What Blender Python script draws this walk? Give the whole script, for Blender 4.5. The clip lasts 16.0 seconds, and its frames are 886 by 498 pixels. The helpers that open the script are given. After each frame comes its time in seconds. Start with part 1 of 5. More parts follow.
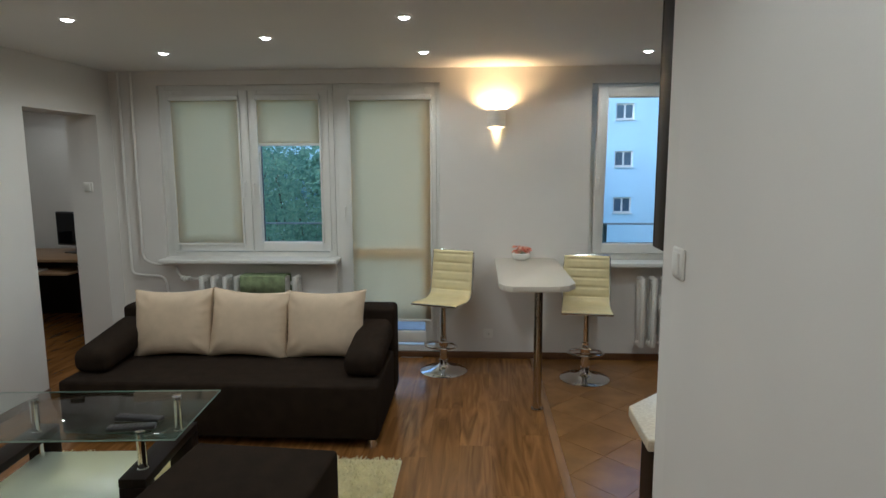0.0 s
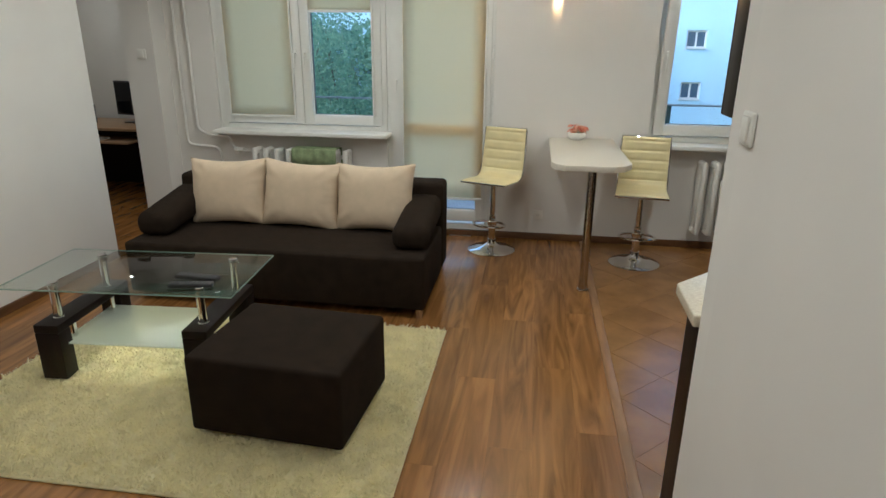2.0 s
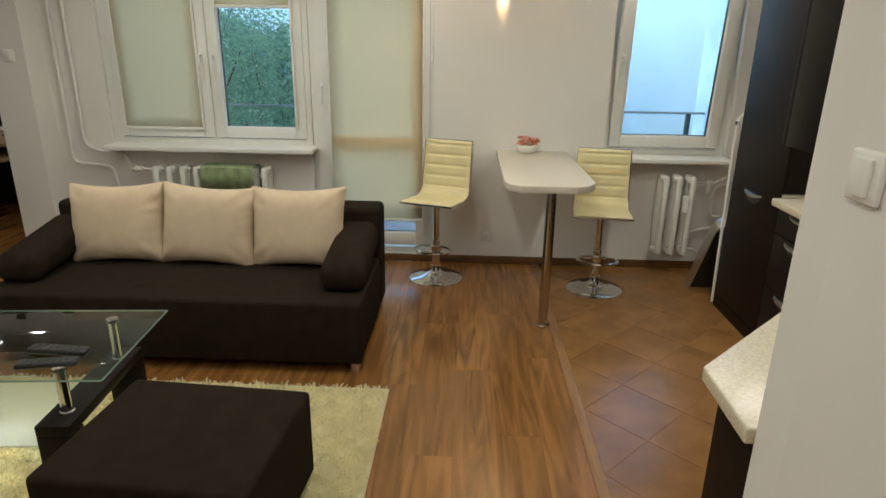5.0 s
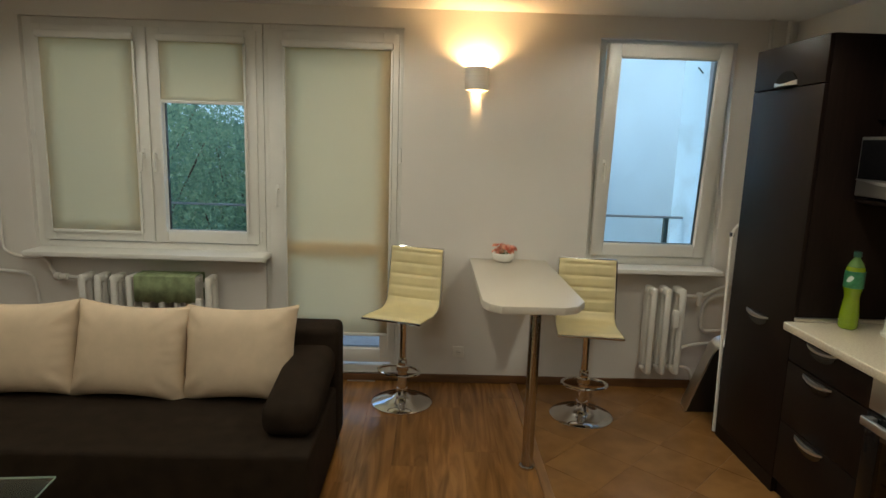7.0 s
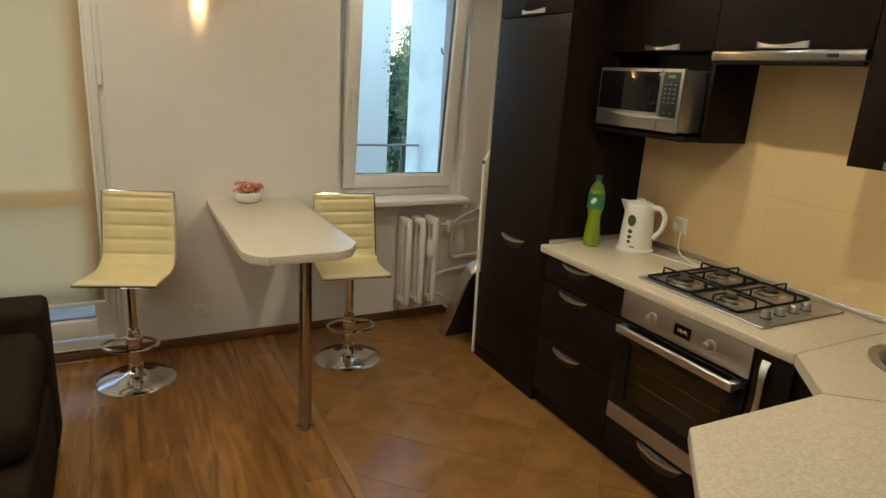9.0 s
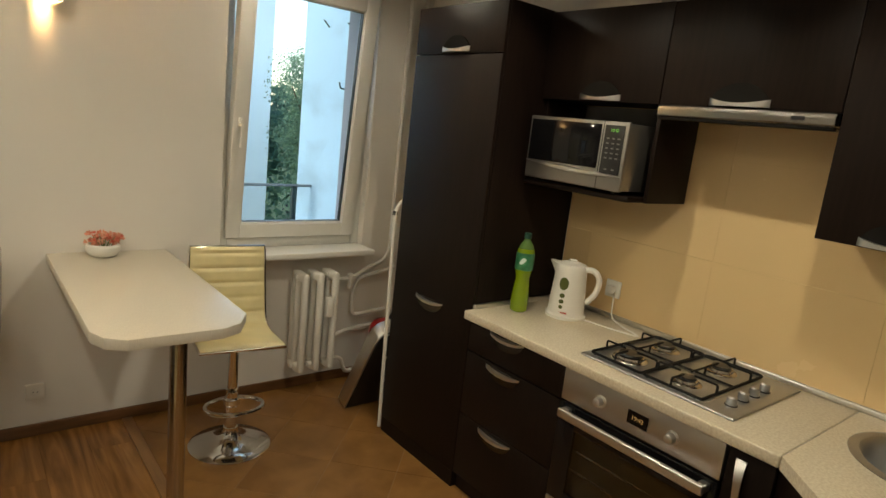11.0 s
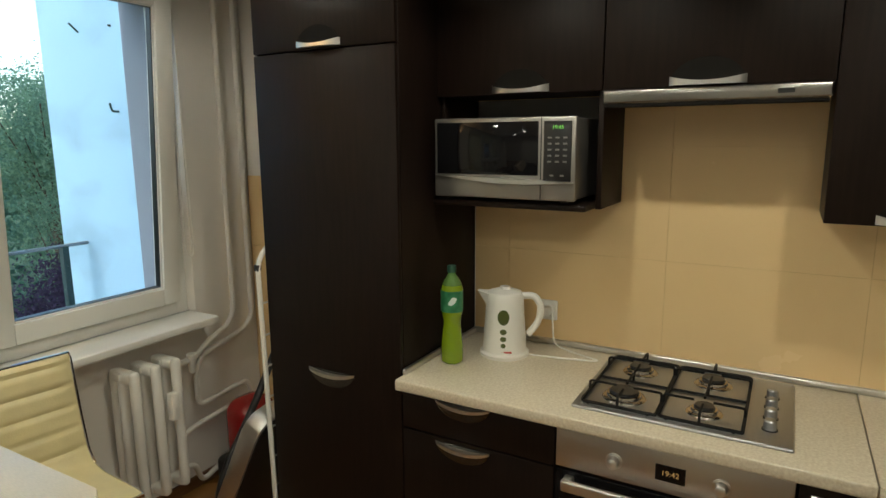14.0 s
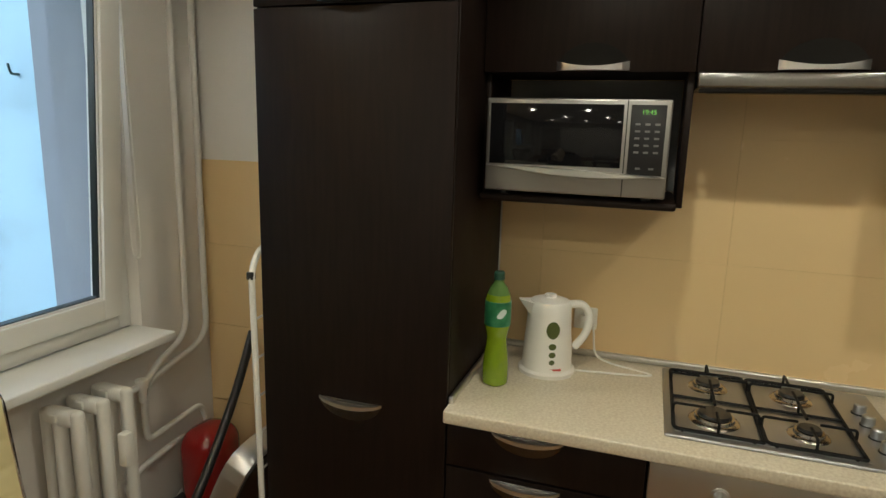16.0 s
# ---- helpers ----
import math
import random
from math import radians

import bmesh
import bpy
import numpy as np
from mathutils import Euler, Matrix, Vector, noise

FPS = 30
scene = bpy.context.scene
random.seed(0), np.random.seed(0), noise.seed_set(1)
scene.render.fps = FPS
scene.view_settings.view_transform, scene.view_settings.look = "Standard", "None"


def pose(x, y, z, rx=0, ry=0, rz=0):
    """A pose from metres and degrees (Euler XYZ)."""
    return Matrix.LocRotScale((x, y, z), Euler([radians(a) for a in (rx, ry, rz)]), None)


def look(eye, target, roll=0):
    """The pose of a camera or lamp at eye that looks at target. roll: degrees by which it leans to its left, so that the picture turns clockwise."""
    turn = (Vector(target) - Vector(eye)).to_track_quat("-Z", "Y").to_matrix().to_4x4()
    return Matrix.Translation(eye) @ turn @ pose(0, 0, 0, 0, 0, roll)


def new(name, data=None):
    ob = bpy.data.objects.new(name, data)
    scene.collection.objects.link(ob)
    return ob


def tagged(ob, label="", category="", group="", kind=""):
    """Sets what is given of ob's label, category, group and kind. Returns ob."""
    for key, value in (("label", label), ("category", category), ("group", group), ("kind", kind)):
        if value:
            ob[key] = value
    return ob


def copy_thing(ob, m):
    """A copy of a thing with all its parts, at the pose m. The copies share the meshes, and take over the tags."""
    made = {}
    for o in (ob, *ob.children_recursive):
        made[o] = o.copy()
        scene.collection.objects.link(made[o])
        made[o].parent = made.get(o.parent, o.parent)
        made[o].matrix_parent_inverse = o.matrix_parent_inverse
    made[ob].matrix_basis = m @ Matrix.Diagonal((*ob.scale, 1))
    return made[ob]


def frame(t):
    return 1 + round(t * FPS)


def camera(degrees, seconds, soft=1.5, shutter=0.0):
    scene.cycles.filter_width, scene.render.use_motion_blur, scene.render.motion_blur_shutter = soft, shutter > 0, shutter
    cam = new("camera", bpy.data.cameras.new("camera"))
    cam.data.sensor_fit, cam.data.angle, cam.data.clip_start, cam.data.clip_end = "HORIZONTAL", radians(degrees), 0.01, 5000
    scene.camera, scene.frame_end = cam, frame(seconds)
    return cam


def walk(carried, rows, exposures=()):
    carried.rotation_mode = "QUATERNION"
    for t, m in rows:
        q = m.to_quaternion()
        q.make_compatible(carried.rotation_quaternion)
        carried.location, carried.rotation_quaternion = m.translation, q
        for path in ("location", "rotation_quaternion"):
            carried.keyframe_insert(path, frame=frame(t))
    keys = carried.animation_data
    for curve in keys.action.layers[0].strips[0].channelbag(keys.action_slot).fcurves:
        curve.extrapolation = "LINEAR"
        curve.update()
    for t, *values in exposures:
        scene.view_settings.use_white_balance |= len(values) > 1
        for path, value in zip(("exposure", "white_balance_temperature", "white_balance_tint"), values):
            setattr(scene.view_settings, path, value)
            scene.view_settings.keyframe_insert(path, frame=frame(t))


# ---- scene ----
cam = camera(71.7, 16.0)
METRES, EYE, TILT, LEAN, TURN = 3.76, 1.72, 0.0, 0.0, 3.4
ROWS = [
    (0.0, -0.0000, 0.0000, -0.0002, -0.04, -8.07, 0.25),
    (0.5, 0.0004, 0.0009, -0.0003, 2.99, -7.64, -1.60),
    (1.0, 0.0029, 0.0000, -0.0053, 4.61, -10.79, -1.19),
    (1.5, 0.0063, -0.0005, -0.0138, 5.36, -15.12, -0.59),
    (2.0, 0.0044, 0.0094, -0.0190, 5.10, -18.74, -0.53),
    (2.5, 0.0034, 0.0318, -0.0229, 5.64, -19.91, -0.31),
    (3.0, -0.0034, 0.0630, -0.0219, 2.02, -19.38, 0.12),
    (3.5, -0.0164, 0.0890, -0.0236, -1.17, -19.07, -0.19),
    (6.0, -0.0106, 0.2491, -0.0155, -1.16, -16.48, -1.36),
    (6.5, -0.0209, 0.2839, -0.0106, -3.46, -11.78, -1.58),
    (7.0, -0.0164, 0.3081, -0.0109, -4.26, -10.03, -1.77),
    (7.5, -0.0004, 0.3424, -0.0113, -8.80, -11.94, -3.71),
    (8.0, 0.0002, 0.3616, -0.0140, -13.54, -12.60, -4.05),
    (8.5, -0.0288, 0.3899, -0.0175, -22.53, -13.79, -2.92),
    (9.0, -0.0550, 0.4141, -0.0177, -30.89, -15.50, -3.46),
    (9.5, -0.0541, 0.4398, -0.0168, -33.42, -14.22, -4.97),
    (10.0, -0.0310, 0.4771, -0.0133, -35.75, -11.08, -5.68),
    (12.5, -0.0075, 0.6181, -0.0153, -50.95, -16.36, -3.77),
    (13.0, 0.0102, 0.6585, -0.0232, -52.08, -18.31, -1.51),
    (13.5, 0.0257, 0.7023, -0.0180, -55.36, -16.47, -1.18),
    (14.0, 0.0248, 0.7502, -0.0084, -63.98, -10.25, 0.37),
    (14.5, 0.0184, 0.7896, -0.0069, -65.81, -8.56, -0.90),
    (15.0, 0.0320, 0.8315, -0.0153, -67.50, -11.01, -1.43),
    (15.5, 0.0549, 0.8749, -0.0137, -67.81, -11.61, -1.13),
    (16.0, 0.0624, 0.9115, -0.0145, -74.55, -11.21, -1.56),
]
walk(cam, [(t, pose(0, 0, EYE, TILT, LEAN, TURN) @ pose(METRES * x, METRES * y, METRES * z, 90 + pitch, roll, yaw)) for t, x, y, z, yaw, pitch, roll in ROWS],
     exposures=[(0.0, 1.34, 5150, 8), (1.0, 1.42, 5200, 8), (2.0, 1.74, 5350, 8), (3.5, 1.80, 5650, 7), (6.0, 1.70, 5900, 6), (7.0, 1.28, 6150, 7), (8.0, 1.22, 6350, 8), (9.0, 1.50, 6800, 8), (10.0, 1.52, 6900, 8), (12.5, 1.48, 6500, 7), (14.5, 1.53, 6050, 4), (16.0, 1.53, 6150, 5)])

# ---- world, sun, lamps ----
world = bpy.data.worlds.new("world")
scene.world = world
world.use_nodes = True
wn = world.node_tree.nodes
sky = wn.new("ShaderNodeTexSky")
sky.sky_type, sky.sun_disc = "NISHITA", False
sky.sun_elevation, sky.sun_rotation = radians(30), radians(258)
world.node_tree.links.new(sky.outputs[0], wn["Background"].inputs[0])
wn["Background"].inputs[1].default_value = 0.15

sun = new("sun", bpy.data.lights.new("sun", "SUN"))
sun.data.energy, sun.data.angle, sun.data.color = 1.15, radians(90), (1.0, 0.98, 0.95)
sun.matrix_world = look((0, 0, 20), (8, 0.8, 15.5))

CEIL = 2.50
NORTH = 5.26          # inner face of the window wall
WEST = -3.2
EAST = 2.17
SPOTS = [(-2.25, 4.40), (-2.24, 3.35), (-2.24, 2.30), (-1.34, 3.92), (-1.34, 2.87), (-0.40, 4.51), (-0.41, 3.44), (-0.41, 2.38),
         (1.20, 4.60), (1.17, 3.50), (1.17, 2.52), (-0.2, 0.6), (-2.0, 0.6), (-4.7, 4.6), (-4.7, 6.1)]
for sx, sy in SPOTS:
    lamp = new("spot_light", bpy.data.lights.new("spot_light", "SPOT"))
    # The unseen pair at y 0.6 is added, and stronger, to brighten the hall wall.
    worktop_lamp, hall_fill = sx > 1.0 and sy < 4.5, sy < 1.0
    lamp.data.energy, lamp.data.spot_size, lamp.data.spot_blend = (11.5, radians(136), 0.38) if worktop_lamp else (12.0 if hall_fill else 6.8, radians(166), 0.45)
    lamp.data.shadow_soft_size, lamp.data.color = 0.03, (1.0, 0.915, 0.735)
    lamp.location = (sx, sy, CEIL - 0.018)
sconce_lamp = new("sconce_light", bpy.data.lights.new("sconce_light", "POINT"))
sconce_lamp.data.energy, sconce_lamp.data.color, sconce_lamp.data.shadow_soft_size = 7.6, (1.0, 0.58, 0.24), 0.018
sconce_lamp.location = (0.14, 5.195, 2.11)


# ---- materials ----
def material(name, base, rough=0.5, spec=0.5, metal=0.0, vary=0.0, scale=8.0, stretch=(1, 1, 1), bump=0.0, fine=90.0, per_object=0.0, second=None, coat=0.0, spread=(0.35, 0.65)):
    """Principled surface with two scales of variation, fine relief and a shade of its own for each piece."""
    m = bpy.data.materials.new(name)
    m.use_nodes = True
    n, l = m.node_tree.nodes, m.node_tree.links
    p = n["Principled BSDF"]
    p.inputs["Roughness"].default_value, p.inputs["Metallic"].default_value = rough, metal
    p.inputs["Coat Weight"].default_value, p.inputs["Specular IOR Level"].default_value = coat, spec
    p.inputs["Base Color"].default_value = (*base, 1)
    co = n.new("ShaderNodeTexCoord")
    mp = n.new("ShaderNodeMapping")
    mp.inputs["Scale"].default_value = stretch
    l.new(co.outputs["Object"], mp.inputs[0])
    info = n.new("ShaderNodeObjectInfo")
    shift = n.new("ShaderNodeVectorMath")
    shift.operation = "MULTIPLY_ADD"
    shift.inputs[1].default_value = (37.0, 17.0, 29.0)
    l.new(info.outputs["Random"], shift.inputs[0])
    l.new(mp.outputs[0], shift.inputs[2])
    if vary or per_object:
        big = n.new("ShaderNodeTexNoise")
        big.inputs["Scale"].default_value, big.inputs["Detail"].default_value = scale, 6
        l.new(shift.outputs[0], big.inputs["Vector"])
        ramp = n.new("ShaderNodeValToRGB")
        other = second or tuple(c * (1 - vary) for c in base)
        ramp.color_ramp.elements[0].color, ramp.color_ramp.elements[1].color = (*other, 1), (*base, 1)
        ramp.color_ramp.elements[0].position, ramp.color_ramp.elements[1].position = spread
        l.new(big.outputs["Fac"], ramp.inputs[0])
        hsv = n.new("ShaderNodeHueSaturation")
        mr = n.new("ShaderNodeMapRange")
        mr.inputs["To Min"].default_value, mr.inputs["To Max"].default_value = 1 - per_object, 1 + per_object
        l.new(info.outputs["Random"], mr.inputs["Value"])
        l.new(mr.outputs[0], hsv.inputs["Value"])
        l.new(ramp.outputs[0], hsv.inputs["Color"])
        l.new(hsv.outputs[0], p.inputs["Base Color"])
        rr = n.new("ShaderNodeMapRange")
        rr.inputs["To Min"].default_value, rr.inputs["To Max"].default_value = max(0.02, rough * 0.85), min(1, rough * 1.15)
        l.new(big.outputs["Fac"], rr.inputs["Value"])
        l.new(rr.outputs[0], p.inputs["Roughness"])
    if bump:
        fn = n.new("ShaderNodeTexNoise")
        fn.inputs["Scale"].default_value, fn.inputs["Detail"].default_value = fine, 4
        l.new(shift.outputs[0], fn.inputs["Vector"])
        bp = n.new("ShaderNodeBump")
        bp.inputs["Strength"].default_value, bp.inputs["Distance"].default_value = bump, 0.004
        l.new(fn.outputs["Fac"], bp.inputs["Height"])
        l.new(bp.outputs[0], p.inputs["Normal"])
    return m


def glass_material(name, tint, rough=0.0, ior=1.45):
    m = bpy.data.materials.new(name)
    m.use_nodes = True
    p = m.node_tree.nodes["Principled BSDF"]
    p.inputs["Base Color"].default_value = (*tint, 1)
    p.inputs["Transmission Weight"].default_value, p.inputs["Roughness"].default_value, p.inputs["IOR"].default_value = 1.0, rough, ior
    return m


def clear_glass(name, tint):
    """Thin clear sheet glass: seen through, with a gloss that grows at low angles."""
    m = bpy.data.materials.new(name)
    m.use_nodes = True
    n, l = m.node_tree.nodes, m.node_tree.links
    n.remove(n["Principled BSDF"])
    tr, gl, mx, lw = n.new("ShaderNodeBsdfTransparent"), n.new("ShaderNodeBsdfGlossy"), n.new("ShaderNodeMixShader"), n.new("ShaderNodeLayerWeight")
    tr.inputs[0].default_value, gl.inputs["Roughness"].default_value, lw.inputs[0].default_value = (*tint, 1), 0.01, 0.5
    power, share = n.new("ShaderNodeMath"), n.new("ShaderNodeMath")
    power.operation, power.inputs[1].default_value = "POWER", 4.0
    share.operation, share.inputs[1].default_value, share.inputs[2].default_value = "MULTIPLY_ADD", 0.7, 0.03
    l.new(lw.outputs["Facing"], power.inputs[0])
    l.new(power.outputs[0], share.inputs[0])
    l.new(share.outputs[0], mx.inputs[0])
    l.new(tr.outputs[0], mx.inputs[1])
    l.new(gl.outputs[0], mx.inputs[2])
    l.new(mx.outputs[0], n["Material Output"].inputs[0])
    return m


def glow_material(name, colour, strength):
    m = bpy.data.materials.new(name)
    m.use_nodes = True
    p = m.node_tree.nodes["Principled BSDF"]
    p.inputs["Base Color"].default_value = (*[c * 0.1 for c in colour], 1)
    p.inputs["Emission Color"].default_value, p.inputs["Emission Strength"].default_value = (*colour, 1), strength
    return m


def blind_material():
    m = material("blind_fabric", (0.90, 0.86, 0.72), 0.9, vary=0.02, scale=30, bump=0.1, fine=700)
    n, l = m.node_tree.nodes, m.node_tree.links
    p = n["Principled BSDF"]
    tr = n.new("ShaderNodeBsdfTranslucent")
    tr.inputs[0].default_value = (0.98, 0.865, 0.645, 1)
    mx = n.new("ShaderNodeMixShader")
    mx.inputs[0].default_value = 0.74
    l.new(p.outputs[0], mx.inputs[1])
    l.new(tr.outputs[0], mx.inputs[2])
    l.new(mx.outputs[0], n["Material Output"].inputs[0])
    return m


def thin_material(name, base, rough, through_share, **more):
    """A surface that lets part of the light through, such as leaves and wool."""
    m = material(name, base, rough, spec=0.1, **more)
    n, l = m.node_tree.nodes, m.node_tree.links
    p = n["Principled BSDF"]
    tr = n.new("ShaderNodeBsdfTranslucent")
    source = [k for k in l if k.to_socket == p.inputs["Base Color"]]
    l.new(source[0].from_socket, tr.inputs[0])
    mx = n.new("ShaderNodeMixShader")
    mx.inputs[0].default_value = through_share
    l.new(p.outputs[0], mx.inputs[1])
    l.new(tr.outputs[0], mx.inputs[2])
    l.new(mx.outputs[0], n["Material Output"].inputs[0])
    return m


def laminate_material():
    """Walnut-toned laminate: long wavy grain along the plank, darker streaks, a shade for each plank."""
    m = material("laminate", (0.325, 0.153, 0.041), 0.21, vary=0.4, scale=2.1, stretch=(6.0, 0.55, 1), second=(0.150, 0.066, 0.018), per_object=0.12, bump=0.03, fine=120, spread=(0.30, 0.66))
    n, l = m.node_tree.nodes, m.node_tree.links
    ramp = [x for x in n if x.bl_idname == "ShaderNodeValToRGB"][0]
    mid = ramp.color_ramp.elements.new(0.5)
    mid.color = (0.248, 0.112, 0.031, 1)
    big = [x for x in n if x.bl_idname == "ShaderNodeTexNoise"][0]
    big.inputs["Distortion"].default_value = 2.0
    return m


PAINT = material("wall_paint", (0.77, 0.74, 0.69), 0.85, vary=0.05, scale=1.6, bump=0.05, fine=160)
CEILING = material("ceiling_paint", (0.74, 0.73, 0.71), 0.8, vary=0.03, scale=1.2)
PVC = material("white_pvc", (0.80, 0.79, 0.74), 0.35, vary=0.04, scale=5)
ENAMEL = material("white_enamel", (0.80, 0.78, 0.72), 0.35, vary=0.06, scale=9, bump=0.05, fine=40)
BLIND = blind_material()
LAMINATE = laminate_material()
STRIP = material("oak_strip", (0.36, 0.19, 0.08), 0.35, vary=0.35, scale=4, stretch=(9, 1, 9), bump=0.03)
SKIRT = material("skirting_wood", (0.16, 0.075, 0.03), 0.35, vary=0.35, scale=4, stretch=(1, 1, 9))
TILE = material("floor_tile", (0.310, 0.156, 0.048), 0.22, vary=0.4, scale=5.0, second=(0.225, 0.108, 0.034), per_object=0.02, bump=0.06, fine=30)
GROUT = material("grout", (0.300, 0.165, 0.066), 0.9, vary=0.2, scale=20)
WALL_TILE = material("wall_tile", (0.78, 0.57, 0.30), 0.26, vary=0.015, scale=3, per_object=0.0, bump=0.02, fine=20)
WALL_GROUT = material("wall_grout", (0.77, 0.57, 0.30), 0.7)
WENGE = material("wenge_front", (0.0128, 0.0072, 0.0052), 0.46, spec=0.17, vary=0.35, scale=6, stretch=(12, 12, 1), bump=0.05, fine=80)
COUNTER = material("speckled_laminate", (0.70, 0.63, 0.49), 0.30, vary=0.25, scale=120, second=(0.57, 0.49, 0.36), bump=0.004, fine=200)
BARTOP = material("bar_laminate", (0.68, 0.63, 0.53), 0.30, vary=0.10, scale=60, stretch=(6, 1, 1))
FABRIC = material("brown_fabric", (0.0265, 0.0182, 0.0122), 0.95, spec=0.08, vary=0.3, scale=12, bump=0.5, fine=900)
CUSHION = material("beige_fabric", (0.62, 0.49, 0.34), 0.95, vary=0.08, scale=14, bump=0.35, fine=600)
LEATHER = material("cream_leather", (0.76, 0.66, 0.36), 0.42, vary=0.08, scale=12, bump=0.12, fine=220)
CHROME = material("chrome", (0.78, 0.78, 0.78), 0.10, metal=1.0)
STEEL = material("brushed_steel", (0.54, 0.51, 0.47), 0.40, metal=1.0, vary=0.03, scale=10, stretch=(1, 1, 40))
SATIN = material("satin_steel", (0.50, 0.46, 0.41), 0.24, metal=1.0)
HOOD_STEEL = material("hood_steel", (0.33, 0.32, 0.30), 0.24, metal=1.0, vary=0.05, scale=8, stretch=(1, 30, 1))
SILVER = material("silver_paint", (0.40, 0.39, 0.37), 0.38, metal=0.9, vary=0.05, scale=9)
RECESS = material("dark_recess", (0.010, 0.009, 0.008), 0.8, spec=0.1)
ALU = material("matt_aluminium", (0.68, 0.67, 0.65), 0.33, metal=1.0, vary=0.05, scale=12)
BLACK = material("black_plastic", (0.015, 0.015, 0.016), 0.3)
HOB = material("hob_steel", (0.47, 0.475, 0.48), 0.42, metal=1.0, vary=0.06, scale=14, stretch=(1, 12, 1))
IRON = material("cast_iron", (0.008, 0.008, 0.008), 0.6, spec=0.2, bump=0.2, fine=200)
WHITE = material("white_plastic", (0.80, 0.78, 0.72), 0.35)
PANE = glass_material("window_glass", (0.97, 0.99, 0.99), 0.0, 1.15)
TABLE_GLASS = clear_glass("table_glass", (0.93, 0.97, 0.95))
FROSTED = glass_material("frosted_glass", (0.78, 0.83, 0.72), 0.30, 1.25)
FROSTED.node_tree.nodes["Principled BSDF"].inputs["Transmission Weight"].default_value = 0.84
# The sky's reflection in the distant panes is put into this blue-grey colour.
FAR_PANE_SKY = material("far_pane_sky", (0.10, 0.15, 0.20), 0.12, vary=0.2, scale=0.8)
RUG = thin_material("shag_wool", (0.97, 0.91, 0.63), 1.0, 0.45, vary=0.14, scale=9)
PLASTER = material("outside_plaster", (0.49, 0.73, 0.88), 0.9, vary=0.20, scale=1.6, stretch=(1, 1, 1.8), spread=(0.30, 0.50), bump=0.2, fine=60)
BLOCK_PLASTER = material("block_plaster", (0.60, 0.81, 0.92), 0.9, vary=0.10, scale=0.35, spread=(0.3, 0.6), bump=0.2, fine=60)
DARK_PLASTER = material("window_reveal", (0.30, 0.33, 0.37), 0.9, vary=0.1, scale=4)
CONCRETE = material("balcony_concrete", (0.38, 0.39, 0.40), 0.9, vary=0.2, scale=5, bump=0.2)
GREEN_STEEL = material("green_painted_steel", (0.03, 0.06, 0.055), 0.5)
GALVANISED = material("galvanised_steel", (0.27, 0.31, 0.33), 0.5, vary=0.15, scale=6)
GLASS_EDGE = material("ground_glass_edge", (0.30, 0.42, 0.36), 0.12, coat=0.5)
LEAF = thin_material("leaves", (0.23, 0.36, 0.23), 0.7, 0.5, vary=0.5, scale=1.4, second=(0.10, 0.195, 0.15))
BARK = material("bark", (0.06, 0.045, 0.03), 0.9, vary=0.4, scale=8)
GRASS = material("grass", (0.05, 0.10, 0.03), 0.95, vary=0.4, scale=0.6)
LENS = glow_material("lamp_lens", (1.0, 0.92, 0.80), 14)
SCREEN = material("black_glass", (0.006, 0.006, 0.007), 0.05, spec=0.3)


# ---- mesh helpers ----
def finish(bm, name, mat, smooth=True):
    me = bpy.data.meshes.new(name)
    bmesh.ops.recalc_face_normals(bm, faces=bm.faces[:])
    bm.to_mesh(me)
    bm.free()
    for m in (mat if isinstance(mat, (list, tuple)) else [mat]):
        me.materials.append(m)
    if smooth:
        for p in me.polygons:
            p.use_smooth = True
        me.set_sharp_from_angle(angle=radians(38))
    return me


def add_box(bm, x0, x1, y0, y1, z0, z1, bevel=0.0, seg=2):
    r = bmesh.ops.create_cube(bm, size=1.0)
    vs = r["verts"]
    for v in vs:
        v.co = Vector(((x0 + x1) / 2 + v.co.x * (x1 - x0), (y0 + y1) / 2 + v.co.y * (y1 - y0), (z0 + z1) / 2 + v.co.z * (z1 - z0)))
    if bevel:
        es = list({e for v in vs for e in v.link_edges})
        r = bmesh.ops.bevel(bm, geom=es, offset=bevel, segments=seg, affect="EDGES", profile=0.5)
        return list({v for f in r["faces"] for v in f.verts} | {v for v in vs if v.is_valid})
    return vs


def boxes(name, mat, *items, bevel=0.0, seg=2):
    bm = bmesh.new()
    for b in items:
        add_box(bm, *b, bevel=bevel, seg=seg)
    return finish(bm, name, mat)


def prism(name, mat, outline, z0, z1, bevel=0.0, axis="z", seg=2):
    """A flat outline pushed along an axis; the outline is (x, y), (x, z) for axis y, or (y, z) for axis x."""
    bm = bmesh.new()
    put = {"z": lambda a, b, c: (a, b, c), "y": lambda a, b, c: (a, c, b), "x": lambda a, b, c: (c, a, b)}[axis]
    lo = [bm.verts.new(put(a, b, z0)) for a, b in outline]
    hi = [bm.verts.new(put(a, b, z1)) for a, b in outline]
    bm.faces.new(lo), bm.faces.new(hi)
    n = len(outline)
    for i in range(n):
        bm.faces.new((lo[i], lo[(i + 1) % n], hi[(i + 1) % n], hi[i]))
    if bevel:
        bmesh.ops.bevel(bm, geom=bm.edges[:], offset=bevel, segments=seg, affect="EDGES", profile=0.5)
    return finish(bm, name, mat)


